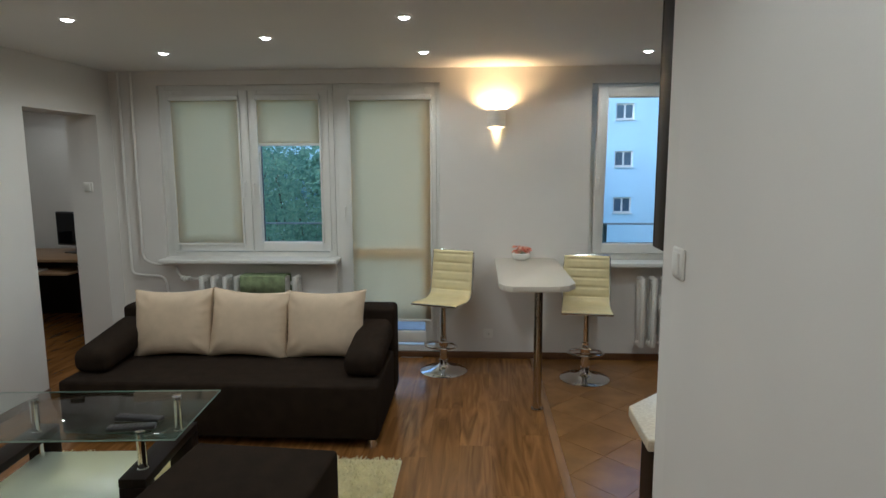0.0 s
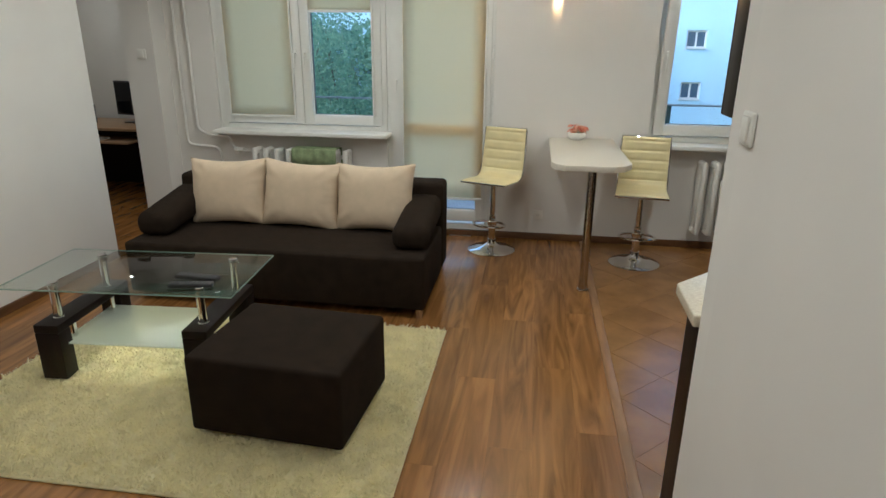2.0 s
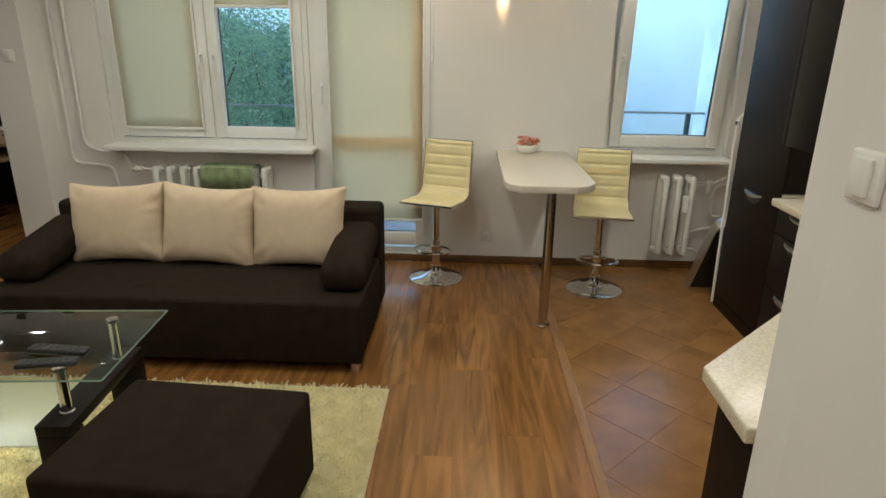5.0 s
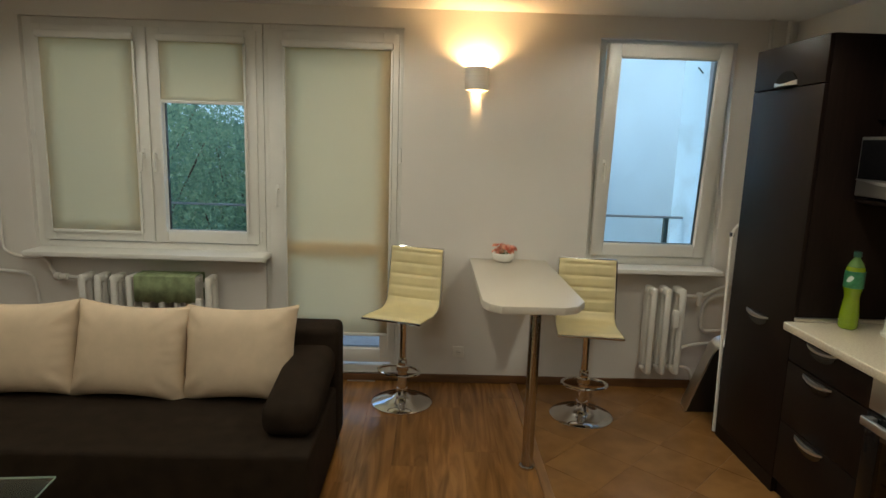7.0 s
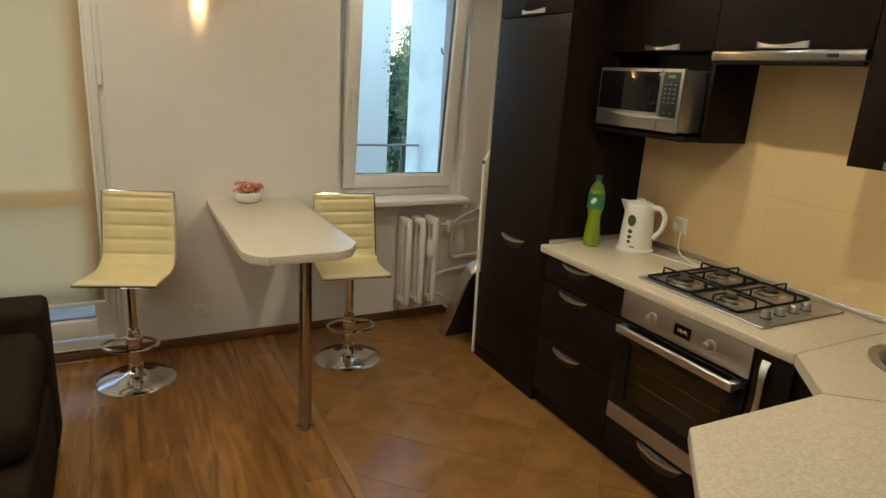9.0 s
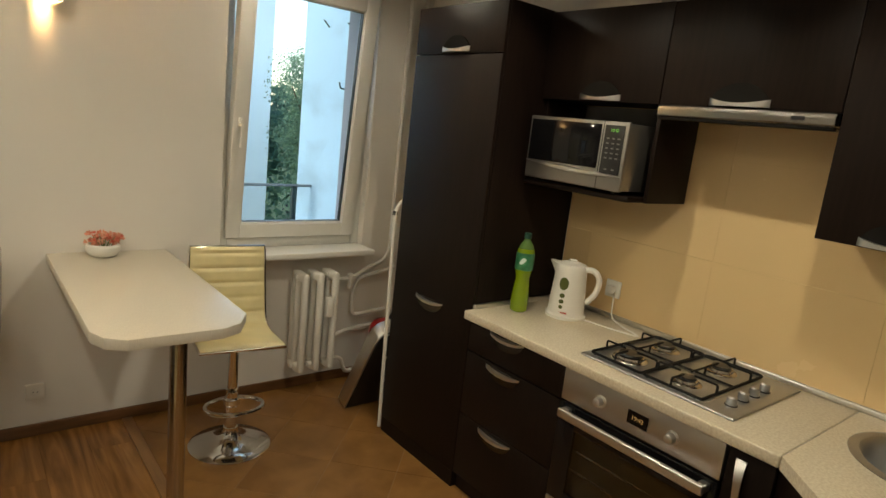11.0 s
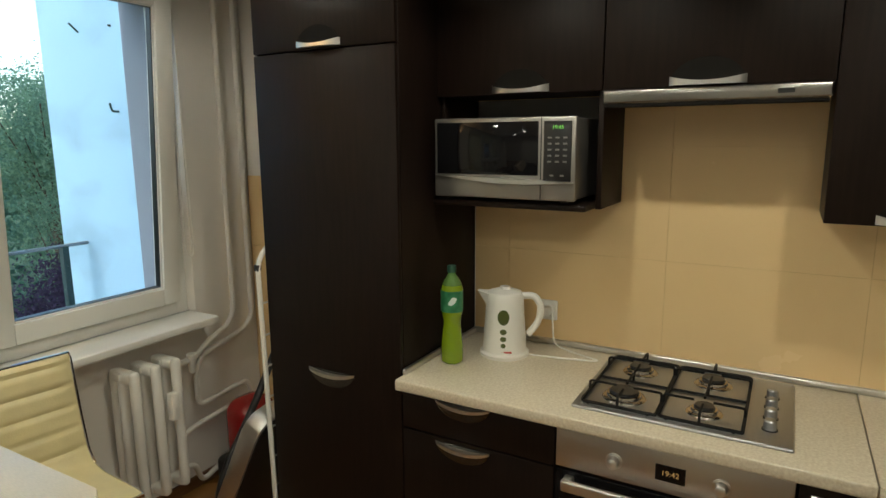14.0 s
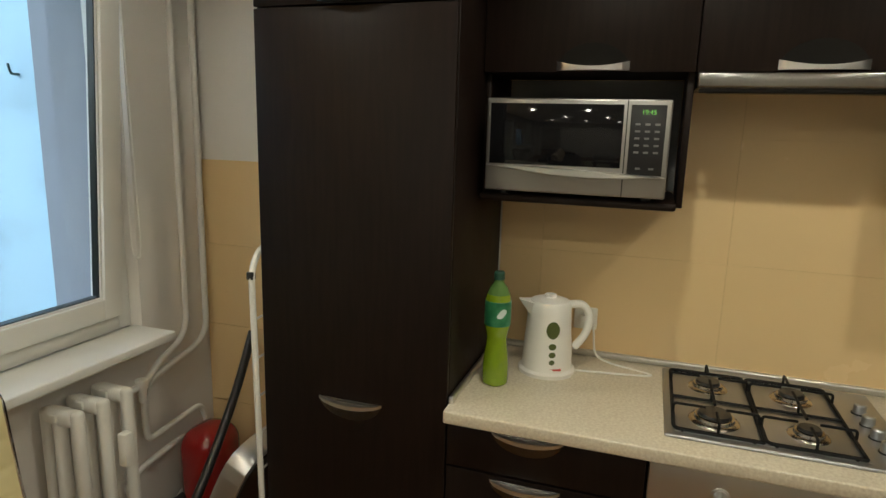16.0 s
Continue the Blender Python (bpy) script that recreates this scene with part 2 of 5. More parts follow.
def add_lathe(bm, profile, steps=24, at=(0, 0, 0), caps=True):
    """A turned body round z from (radius, height) pairs."""
    rings = []
    for r, z in profile:
        rings.append([bm.verts.new((at[0] + r * math.cos(2 * math.pi * k / steps), at[1] + r * math.sin(2 * math.pi * k / steps), at[2] + z)) for k in range(steps)])
    for a, b in zip(rings, rings[1:]):
        for k in range(steps):
            bm.faces.new((a[k], a[(k + 1) % steps], b[(k + 1) % steps], b[k]))
    if caps:
        bm.faces.new(rings[0][::-1])
        bm.faces.new(rings[-1])


def lathe(name, mat, profile, steps=24, at=(0, 0, 0)):
    bm = bmesh.new()
    add_lathe(bm, profile, steps, at)
    return finish(bm, name, mat)


def smooth_path(pts, radius=0.04, n=5):
    """Rounds the corners of a path."""
    pts = [Vector(p) for p in pts]
    out = [pts[0]]
    for a, b, c in zip(pts, pts[1:], pts[2:]):
        r = min(radius, (a - b).length * 0.45, (c - b).length * 0.45)
        p, q = b + (a - b).normalized() * r, b + (c - b).normalized() * r
        for k in range(n + 1):
            s = k / n
            out.append(p * (1 - s) ** 2 + b * 2 * s * (1 - s) + q * s * s)
    out.append(pts[-1])
    return out


def add_tube(bm, pts, r, sides=8, closed=False):
    pts = [Vector(p) for p in pts]
    n = len(pts)
    rings, up = [], None
    for i, p in enumerate(pts):
        a = pts[(i - 1) % n] if (closed or i) else p
        b = pts[(i + 1) % n] if (closed or i < n - 1) else p
        d = (b - a).normalized()
        if up is None:
            up = d.orthogonal().normalized()
        up = (up - d * up.dot(d)).normalized()
        s = d.cross(up)
        rings.append([bm.verts.new(p + r * (math.cos(2 * math.pi * k / sides) * up + math.sin(2 * math.pi * k / sides) * s)) for k in range(sides)])
    pairs = list(zip(rings, rings[1:])) + ([(rings[-1], rings[0])] if closed else [])
    for a, b in pairs:
        for k in range(sides):
            bm.faces.new((a[k], a[(k + 1) % sides], b[(k + 1) % sides], b[k]))
    if not closed:
        bm.faces.new(rings[0][::-1])
        bm.faces.new(rings[-1])


def tube(name, mat, pts, r, sides=8, closed=False, radius=None):
    bm = bmesh.new()
    add_tube(bm, smooth_path(pts, radius) if radius else pts, r, sides, closed)
    return finish(bm, name, mat)


def thing(name, at=(0, 0, 0), turn=0.0, label="", category="", group="", kind=""):
    ob = new(name)
    ob.empty_display_size = 0.1
    ob.matrix_basis = pose(*at, 0, 0, turn)
    return tagged(ob, label, category, group, kind)


def part(parent, name, mesh, at=(0, 0, 0), turn=(0, 0, 0), label=""):
    ob = new(name, mesh)
    ob.parent = parent
    ob.matrix_basis = pose(*at, *turn)
    return tagged(ob, label)


def solid(name, mesh, label="", category="", kind="", at=(0, 0, 0), turn=0.0, group=""):
    ob = new(name, mesh)
    ob.matrix_basis = pose(*at, 0, 0, turn)
    return tagged(ob, label, category, group, kind)


def wall_mesh(name, mat, axis, face, thick, u0, u1, z0, z1, holes=()):
    """A wall from u0 to u1 along x (axis 'x') or y, between face and face + thick, with holes (u0, u1, z0, z1) right through it."""
    us = sorted({u0, u1, *(h[0] for h in holes), *(h[1] for h in holes)})
    zs = sorted({z0, z1, *(h[2] for h in holes), *(h[3] for h in holes)})
    full = lambda i, j: 0 <= i < len(us) - 1 and 0 <= j < len(zs) - 1 and not any(
        h[0] <= (us[i] + us[i + 1]) / 2 <= h[1] and h[2] <= (zs[j] + zs[j + 1]) / 2 <= h[3] for h in holes)
    bm = bmesh.new()
    cache = {}

    def vert(i, j, k):
        if (i, j, k) not in cache:
            d = face + thick * k
            cache[i, j, k] = bm.verts.new((us[i], d, zs[j]) if axis == "x" else (d, us[i], zs[j]))
        return cache[i, j, k]
    for i in range(len(us) - 1):
        for j in range(len(zs) - 1):
            if not full(i, j):
                continue
            for k in (0, 1):
                bm.faces.new([vert(a, b, k) for a, b in ((i, j), (i + 1, j), (i + 1, j + 1), (i, j + 1))])
            for (di, dj), (a, b) in (((-1, 0), ((i, j), (i, j + 1))), ((1, 0), ((i + 1, j), (i + 1, j + 1))), ((0, -1), ((i, j), (i + 1, j))), ((0, 1), ((i, j + 1), (i + 1, j + 1)))):
                if not full(i + di, j + dj):
                    bm.faces.new((vert(*a, 0), vert(*b, 0), vert(*b, 1), vert(*a, 1)))
    return finish(bm, name, mat, smooth=False)


# ---- structure ----
S = "structure"
solid("wall_north", wall_mesh("wall_north", PAINT, "x", NORTH, 0.34, WEST, 2.36, -0.15, CEIL,
      [(-2.78, -1.25, 0.86, 2.38), (-1.25, -0.337, 0.05, 2.38), (0.93, 1.82, 0.86, 2.36)]), "white painted wall with windows and balcony door", "wall", S)
solid("wall_west", wall_mesh("wall_west", PAINT, "y", WEST - 0.27, 0.27, -1.75, 7.0, -0.15, CEIL, [(4.21, 5.05, -0.15, 2.12)]),
      "white painted wall with an open doorway", "wall", S)
solid("wall_east", wall_mesh("wall_east", PAINT, "y", EAST, 0.3, 1.78, 4.50, -0.15, CEIL), "white painted kitchen wall", "wall", S)
solid("wall_corner", wall_mesh("wall_corner", PAINT, "y", 2.20, 0.16, 4.50, NORTH + 0.34, -0.15, CEIL), "white painted wall in the window corner", "wall", S)
solid("wall_hall", wall_mesh("wall_hall", PAINT, "y", 0.522, 0.12, -1.6, 1.66, -0.15, CEIL), "white painted hall wall with a light switch", "wall", S)
solid("wall_kitchen", wall_mesh("wall_kitchen", PAINT, "x", 1.66, 0.12, 0.53, 2.47, -0.15, CEIL), "white painted wall behind the counter", "wall", S)
solid("wall_south", wall_mesh("wall_south", PAINT, "x", -1.75, 0.15, WEST, 0.53, -0.15, CEIL), "white painted wall", "wall", S)
solid("wall_room_west", wall_mesh("wall_room_west", PAINT, "y", -6.1, 0.15, 3.0, 7.0, -0.15, CEIL), "white painted wall of the study", "wall", S)
solid("wall_room_north", wall_mesh("wall_room_north", PAINT, "x", 7.0, 0.2, -6.1, WEST, -0.15, CEIL), "white painted wall of the study", "wall", S)
solid("wall_room_south", wall_mesh("wall_room_south", PAINT, "x", 2.85, 0.15, -6.1, WEST - 0.27, -0.15, CEIL), "white painted wall of the study", "wall", S)
solid("ceiling", boxes("ceiling", CEILING, (-6.1, 2.48, -1.75, NORTH + 0.34, CEIL, CEIL + 0.2), (-6.1, WEST, NORTH + 0.34, 7.2, CEIL, CEIL + 0.2)), "smooth white ceiling with recessed spotlights", "ceiling", S)

# ---- windows and balcony door ----
def ring(x0, x1, z0, z1, w, y0, y1):
    """Four bars of a frame, butted end to end."""
    return [(x0, x0 + w, y0, y1, z0, z1), (x1 - w, x1, y0, y1, z0, z1), (x0 + w, x1 - w, y0, y1, z0, z0 + w), (x0 + w, x1 - w, y0, y1, z1 - w, z1)]


def sash(owner, x0, x1, z0, z1, w, y, handle=None, name="sash"):
    """A casement: frame with a stepped profile, pane, dark seal, handle."""
    f = part(owner, name, boxes(name, PVC, *ring(x0, x1, z0, z1, w, y, y + 0.07), *ring(x0 + w - 0.004, x1 - w + 0.004, z0 + w - 0.004, z1 - w + 0.004, 0.012, y + 0.012, y + 0.02), bevel=0.004))
    part(f, "seal", boxes("seal", BLACK, *ring(x0 + w + 0.002, x1 - w - 0.002, z0 + w + 0.002, z1 - w - 0.002, 0.007, y + 0.021, y + 0.05)))
    pane = part(f, "pane", boxes("pane", PANE, (x0 + w + 0.003, x1 - w - 0.003, y + 0.034, y + 0.038, z0 + w + 0.003, z1 - w - 0.003)))
    pane.visible_shadow = False
    if handle:
        hx, hz = handle
        bm = bmesh.new()
        add_box(bm, hx - 0.013, hx + 0.013, y - 0.010, y + 0.001, hz - 0.032, hz + 0.032, 0.005)
        add_box(bm, hx - 0.008, hx + 0.008, y - 0.042, y - 0.006, hz - 0.008, hz + 0.008, 0.003)
        add_box(bm, hx - 0.009, hx + 0.009, y - 0.050, y - 0.036, hz - 0.118, hz + 0.010, 0.006)
        part(f, "handle", finish(bm, "handle", PVC))
    return f


def blind(owner, x0, x1, ztop, zbot, low):
    """A cassette roller blind on a sash: box, side rails down to low, cloth down to zbot with its bar."""
    b = part(owner, "roller_blind", boxes("cassette", PVC, (x0 - 0.012, x1 + 0.012, 5.235, 5.274, ztop - 0.002, ztop + 0.045), bevel=0.012, seg=3), label="cream roller blind in a white cassette")
    part(b, "rail", boxes("rail", PVC, (x0 - 0.012, x0 + 0.004, 5.254, 5.274, low, ztop - 0.006), (x1 - 0.004, x1 + 0.012, 5.254, 5.274, low, ztop - 0.006), bevel=0.003))
    bm = bmesh.new()
    nz = 14
    rows = []
    for k in range(nz + 1):
        z = zbot + (ztop - zbot) * k / nz
        rows.append([bm.verts.new((x0 + 0.004 + (x1 - x0 - 0.008) * i / 6, 5.262 + 0.0025 * math.sin(i * 1.1 + k * 0.45), z)) for i in range(7)])
    for a, c in zip(rows, rows[1:]):
        for i in range(6):
            bm.faces.new((a[i], a[i + 1], c[i + 1], c[i]))
    cloth = part(b, "cloth", finish(bm, "cloth", BLIND))
    cloth.modifiers.new("thick", "SOLIDIFY").thickness = 0.0008
    part(b, "bottom_bar", boxes("bottom_bar", PVC, (x0 + 0.004, x1 - 0.004, 5.255, 5.269, zbot - 0.022, zbot), bevel=0.004))
    return b


win = thing("window_1", label="white plastic double window with cream roller blinds", category="window", kind=S)
part(win, "frame", boxes("frame", PVC, *ring(-2.78, -1.252, 0.875, 2.38, 0.062, 5.295, 5.36), (-2.017, -1.957, 5.295, 5.36, 0.937, 2.318), bevel=0.004))
sash(win, -2.732, -1.994, 0.945, 2.335, 0.077, 5.276, (-2.040, 1.535))
sash(win, -1.980, -1.293, 0.945, 2.335, 0.077, 5.276, (-1.956, 1.535))
blind(win, -2.665, -2.072, 2.25, 1.02, 1.00)
blind(win, -1.907, -1.366, 2.25, 1.885, 1.015)
part(win, "hinge", boxes("hinge", PVC, (-2.752, -2.734, 5.266, 5.276, 1.60, 1.68), (-1.286, -1.268, 5.266, 5.276, 0.96, 1.03), bevel=0.003))

door = thing("door_1", label="white plastic balcony door with a lowered cream blind", category="door", kind=S)
part(door, "frame", boxes("frame", PVC, *ring(-1.248, -0.337, 0.05, 2.38, 0.05, 5.295, 5.36), bevel=0.004))
leaf = sash(door, -1.213, -0.366, 0.125, 2.345, 0.100, 5.276, (-1.160, 1.325), name="leaf")
part(leaf, "crossbar", boxes("crossbar", PVC, (-1.110, -0.470, 5.286, 5.346, 0.90, 0.985), bevel=0.004))
blind(door, -1.105, -0.415, 2.24, 0.345, 0.24)
part(door, "hinge", boxes("hinge", PVC, (-0.362, -0.340, 5.264, 5.276, 1.52, 1.62), (-0.362, -0.340, 5.264, 5.276, 0.3, 0.4), bevel=0.004))

win2 = thing("window_2", label="white plastic window with the sash tilted inwards", category="window", kind=S)
part(win2, "frame", boxes("frame", PVC, *ring(0.93, 1.82, 0.875, 2.36, 0.055, 5.315, 5.38), bevel=0.004))
tilted = thing("tilted_sash", (0, 5.33, 0.938))
tilted.parent = win2
tilted.matrix_basis = pose(0, 5.318, 0.938, 4.6, 0, 0)
s2 = sash(tilted, 0.968, 1.760, 0.0, 1.388, 0.080, -0.03, (1.003, 0.625))

for name, x0, x1, front, top in (("window_sill_1", -2.765, -1.213, 5.075, 0.896), ("window_sill_2", 0.932, 1.817, 5.095, 0.880)):
    solid(name, boxes(name, PVC, (x0, x1, front, 5.295, top - 0.034, top), bevel=0.006, seg=3), "white window sill board", "sill", S)

# skirting and threshold strip
solid("baseboard", boxes("baseboard", SKIRT, (WEST + 0.016, -1.25, NORTH - 0.016, NORTH, 0, 0.06), (-0.337, 2.20, NORTH - 0.016, NORTH, 0, 0.06), (WEST, WEST + 0.016, -1.6, 4.21, 0, 0.06),
      (WEST, WEST + 0.016, 5.05, NORTH - 0.016, 0, 0.06), (2.184, 2.20, 4.6, NORTH - 0.016, 0, 0.06), (-1.25, -0.337, NORTH - 0.008, NORTH + 0.03, 0, 0.05), bevel=0.005), "dark brown wooden skirting board", "skirting", S)
solid("trim", boxes("trim", STRIP, (0.452, 0.502, 1.80, NORTH - 0.018, -0.002, 0.008), bevel=0.004), "oak strip between laminate and tiles", "trim", S)

# ---- outside ----
HOOKS = [(6.52, 2.31), (6.21, 1.85), (6.21, 2.32)]
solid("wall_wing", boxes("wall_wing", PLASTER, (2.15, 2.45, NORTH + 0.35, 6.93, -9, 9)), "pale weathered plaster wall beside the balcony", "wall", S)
solid("wall_facade", boxes("wall_facade", DARK_PLASTER, (2.45, 9, NORTH + 0.2, NORTH + 0.5, -9, 9), (-9, 2.45, NORTH + 0.2, NORTH + 0.5, 2.75, 9)), "grey plaster outer wall", "wall", S)
solid("wall_pier", boxes("wall_pier", DARK_PLASTER, (2.12, 2.15, NORTH + 0.345, 6.08, -0.03, 9)), "grey pier beside the window", "wall", S)
solid("window_reveal", boxes("window_reveal", DARK_PLASTER, (1.806, 1.819, 5.382, 5.599, 0.862, 2.358), (0.931, 0.944, 5.382, 5.599, 0.862, 2.358), (0.944, 1.806, 5.382, 5.599, 2.345, 2.358), (0.944, 1.806, 5.382, 5.64, 0.861, 0.875)), "grey outer lining of the window opening", "lining", S)
for n, (hy, hz) in enumerate(HOOKS):
    bend = [[(2.149, hy, hz), (2.115, hy + 0.03, hz + 0.05)], [(2.149, hy, hz), (2.11, hy, hz), (2.10, hy, hz + 0.045)], [(2.149, hy, hz), (2.135, hy, hz)]][n]
    solid("wall_hook", tube("wall_hook", GREEN_STEEL, bend, 0.006, 6, radius=0.015), "small rusty hook in the plaster wall", "hook", group="hooks in the plaster wall")
solid("balcony", boxes("balcony", CONCRETE, (WEST, 2.15, NORTH + 0.34, 6.75, -0.20, -0.03)), "grey concrete balcony slab", "balcony", S)
rail = thing("balcony_railing", (0, 6.66, -0.03), label="dark painted steel balcony railing with lattice panels", category="railing")
bm = bmesh.new()
add_tube(bm, [(WEST, 0, 1.085), (2.15, 0, 1.085)], 0.011)
part(rail, "handrail", finish(bm, "handrail", GALVANISED))
for px in (-2.7, -1.35, 0.0, 1.35, 2.0):
    part(rail, "post", boxes("post", GREEN_STEEL, (px - 0.02, px + 0.02, -0.02, 0.02, 0, 1.08), bevel=0.003))
bm = bmesh.new()
add_box(bm, WEST, 2.15, -0.012, 0.012, 0.66, 0.69)
add_box(bm, WEST, 2.15, -0.012, 0.012, 0.06, 0.09)
xx = WEST
while xx < 2.1:
    add_tube(bm, [(xx, 0.006, 0.1), (xx + 0.5, 0.006, 0.66)], 0.004, 4)
    add_tube(bm, [(xx + 0.5, -0.006, 0.1), (xx, -0.006, 0.66)], 0.004, 4)
    xx += 0.1
part(rail, "lattice", finish(bm, "lattice", GREEN_STEEL))

ground = solid("ground", boxes("ground", GRASS, (-900, 900, NORTH + 1, 1500, -9.2, -9)), "dusky grass between the blocks", "ground", S)


def far_block():
    """A long block of flats: storeys of windows set into the wall, plain end, flat roof."""
    b = thing("apartment_block", (0, 38, -9), label="pale blue-grey block of flats with small windows", category="building")
    cols = [8.7 - 4.4 * k for k in range(6)]
    holes = []
    for s in range(8):
        for cx in cols:
            holes.append((cx - 0.55, cx + 0.55, 2.0 + 2.8 * s, 2.95 + 2.8 * s))
    part(b, "wall", wall_mesh("block_wall", BLOCK_PLASTER, "x", 0, 0.4, -18, 14.95, 0, 26, holes))
    part(b, "body", boxes("block_body", BLOCK_PLASTER, (-18, -17.6, 0.4, 12, 0, 26), (14.55, 14.95, 0.4, 12, 0, 26), (-17.6, 14.55, 11.6, 12, 0, 26)))
    part(b, "roof", boxes("block_roof", DARK_PLASTER, (-18.2, 15.15, -0.2, 12.2, 26, 26.4)))
    for h0, h1, z0, z1 in holes:
        w = part(b, "window", boxes("block_window", PVC, *ring(h0, h1, z0, z1, 0.09, 0.12, 0.2), ((h0 + h1) / 2 - 0.05, (h0 + h1) / 2 + 0.05, 0.12, 0.2, z0 + 0.09, z1 - 0.09), (h0 - 0.05, h1 + 0.05, -0.08, 0.12, z0 - 0.06, z0)))
        part(w, "pane", boxes("block_pane", FAR_PANE_SKY, (h0 + 0.09, h1 - 0.09, 0.17, 0.18, z0 + 0.09, z1 - 0.09)))
    return b


far_block()


def tree(at, height, spread, seed, leaves=None, label="leafy green tree in the dusk"):
    """Tapered trunk with limbs and a ragged crown of leaf clumps."""
    rnd = random.Random(seed)
    t = thing("tree", at, rnd.uniform(0, 360), label, "tree", "trees behind the balcony")
    bm = bmesh.new()
    add_tube(bm, [(0, 0, 0), (0.1, 0, height * 0.3), (0, 0.12, height * 0.6)], 0.16, 7)
    tips = []
    for k in range(16):
        a = k * 2.4 + rnd.uniform(-0.3, 0.3)
        z0 = height * rnd.uniform(0.25, 0.6)
        reach, z1 = spread * rnd.uniform(0.35, 0.95), min(height * 0.97, z0 + height * rnd.uniform(0.1, 0.42))
        tip = Vector((math.cos(a) * reach, math.sin(a) * reach, z1))
        add_tube(bm, [(0, 0, z0), (tip.x * 0.5, tip.y * 0.5, (z0 + z1) * 0.5 + 0.1), tip], 0.028, 5)
        tips += [tip, tip * 0.6 + Vector((0, 0, z0 * 0.45))]
    tips.append(Vector((0, 0, height * 0.92)))
    part(t, "trunk", finish(bm, "trunk", BARK))
    bm = bmesh.new()
    for tip in tips:
        for c in range(11):
            cc = tip + Vector([rnd.gauss(0, spread * 0.17) for _ in range(3)])
            for k in range(56):
                p = cc + Vector([rnd.gauss(0, 0.36) for _ in range(3)])
                u = Vector([rnd.gauss(0, 1) for _ in range(3)]).normalized()
                v = u.orthogonal().normalized()
                s = rnd.uniform(0.045, 0.085)
                bm.faces.new([bm.verts.new(q) for q in (p - u * s, p + v * s * 0.5, p + u * s, p - v * s * 0.5)])
    part(t, "crown", finish(bm, "crown", leaves or LEAF, smooth=False))
    return t


for k, (tx, ty, th, ts) in enumerate([(-11.5, 19, 11.6, 3.4), (-8.2, 17.5, 12.2, 3.2), (-5.2, 19, 11.4, 3.2), (-3.2, 21, 11.6, 3.0), (-14.5, 21, 12.2, 3.6), (-7, 23, 12.6, 3.6), (-11, 24, 12.8, 3.6),
                                      (13.45, 28, 13.6, 2.0), (16.6, 29, 12.8, 3.0), (20.0, 27, 12.2, 3.4), (14.0, 25, 9.6, 2.2), (15.2, 31, 13.0, 2.8), (18.2, 32, 13.2, 3.2), (23.5, 30, 12.0, 3.2)]):
    tree((tx, ty, -9), th * (0.955 if tx < 0 else 1.0), ts, 40 + k)

PLUM = thin_material("plum_leaves", (0.050, 0.040, 0.075), 0.7, 0.4, vary=0.4, scale=1.4)
for k, (tx, ty) in enumerate(((10.9, 23.0), (13.2, 23.5), (16.0, 24.0))):
    tree((tx, ty, -9), 6.6 + 0.5 * (k % 2), 1.9, 80 + k, PLUM, "dark purple-leaved shrub below the balcony")

wood = random.Random(77)
verts, faces = [], []
for k in range(34000):
    x0, y0 = (wood.uniform(-46, 4), wood.uniform(34, 46)) if k < 26000 else (wood.uniform(15.6, 44), wood.uniform(38, 50))
    z0 = -9 + ((11.0 if k < 26000 else 11.6) + 1.6 * math.sin(x0 * 0.55) * math.cos(x0 * 0.23 + 1) + 0.05 * (y0 - 34)) * math.sqrt(wood.random())
    u = Vector([wood.gauss(0, 1) for _ in range(3)]).normalized()
    v = u.orthogonal().normalized()
    s = wood.uniform(0.2, 0.5)
    c = Vector((x0, y0, z0))
    i = len(verts)
    verts += [tuple(c - u * s), tuple(c + v * s * 0.6), tuple(c + u * s), tuple(c - v * s * 0.6)]
    faces.append((i, i + 1, i + 2, i + 3))
me = bpy.data.meshes.new("woodland")
me.from_pydata(verts, [], faces)
me.materials.append(LEAF)
solid("woodland", me, "dense green woodland in the distance", "woodland", "stuff")

# ---- lamps of the room ----
bm = bmesh.new()
add_lathe(bm, [(0.030, -0.001), (0.030, -0.006), (0.036, -0.009), (0.044, -0.007), (0.046, 0.0), (0.046, 0.006)], 28)
RIM = finish(bm, "rim", WHITE)
LENS_MESH = lathe("lens", LENS, [(0.001, -0.017), (0.014, -0.0155), (0.024, -0.011), (0.029, -0.003)], 24)
spot = None
# The added hall pair gets rims and lenses too.
for sx, sy in SPOTS:
    at = (sx, sy, CEIL)
    if spot is None:
        spot = thing("ceiling_spotlight", at, 0, "round white recessed ceiling spotlight, lit", "spotlight", "ceiling spotlights")
        part(spot, "rim", RIM)
        part(spot, "lens", LENS_MESH)
    else:
        copy_thing(spot, pose(*at))

sconce = thing("wall_sconce", (0.14, NORTH, 2.008), 0, "white plaster wall sconce lit warm up and down", "sconce")
bm = bmesh.new()
N = 16
outer, inner = 0.076, 0.068
arcs = []
for rr, z in ((outer, 0.0), (outer * 1.02, 0.14), (inner, 0.14), (inner, 0.0)):
    arcs.append([bm.verts.new((rr * math.cos(math.pi + math.pi * k / N), rr * 1.45 * math.sin(math.pi + math.pi * k / N) - 0.002, z)) for k in range(N + 1)])
for a, b in zip(arcs, arcs[1:] + arcs[:1]):
    for k in range(N):
        bm.faces.new((a[k], a[k + 1], b[k + 1], b[k]))
part(sconce, "shade", finish(bm, "shade", WHITE))
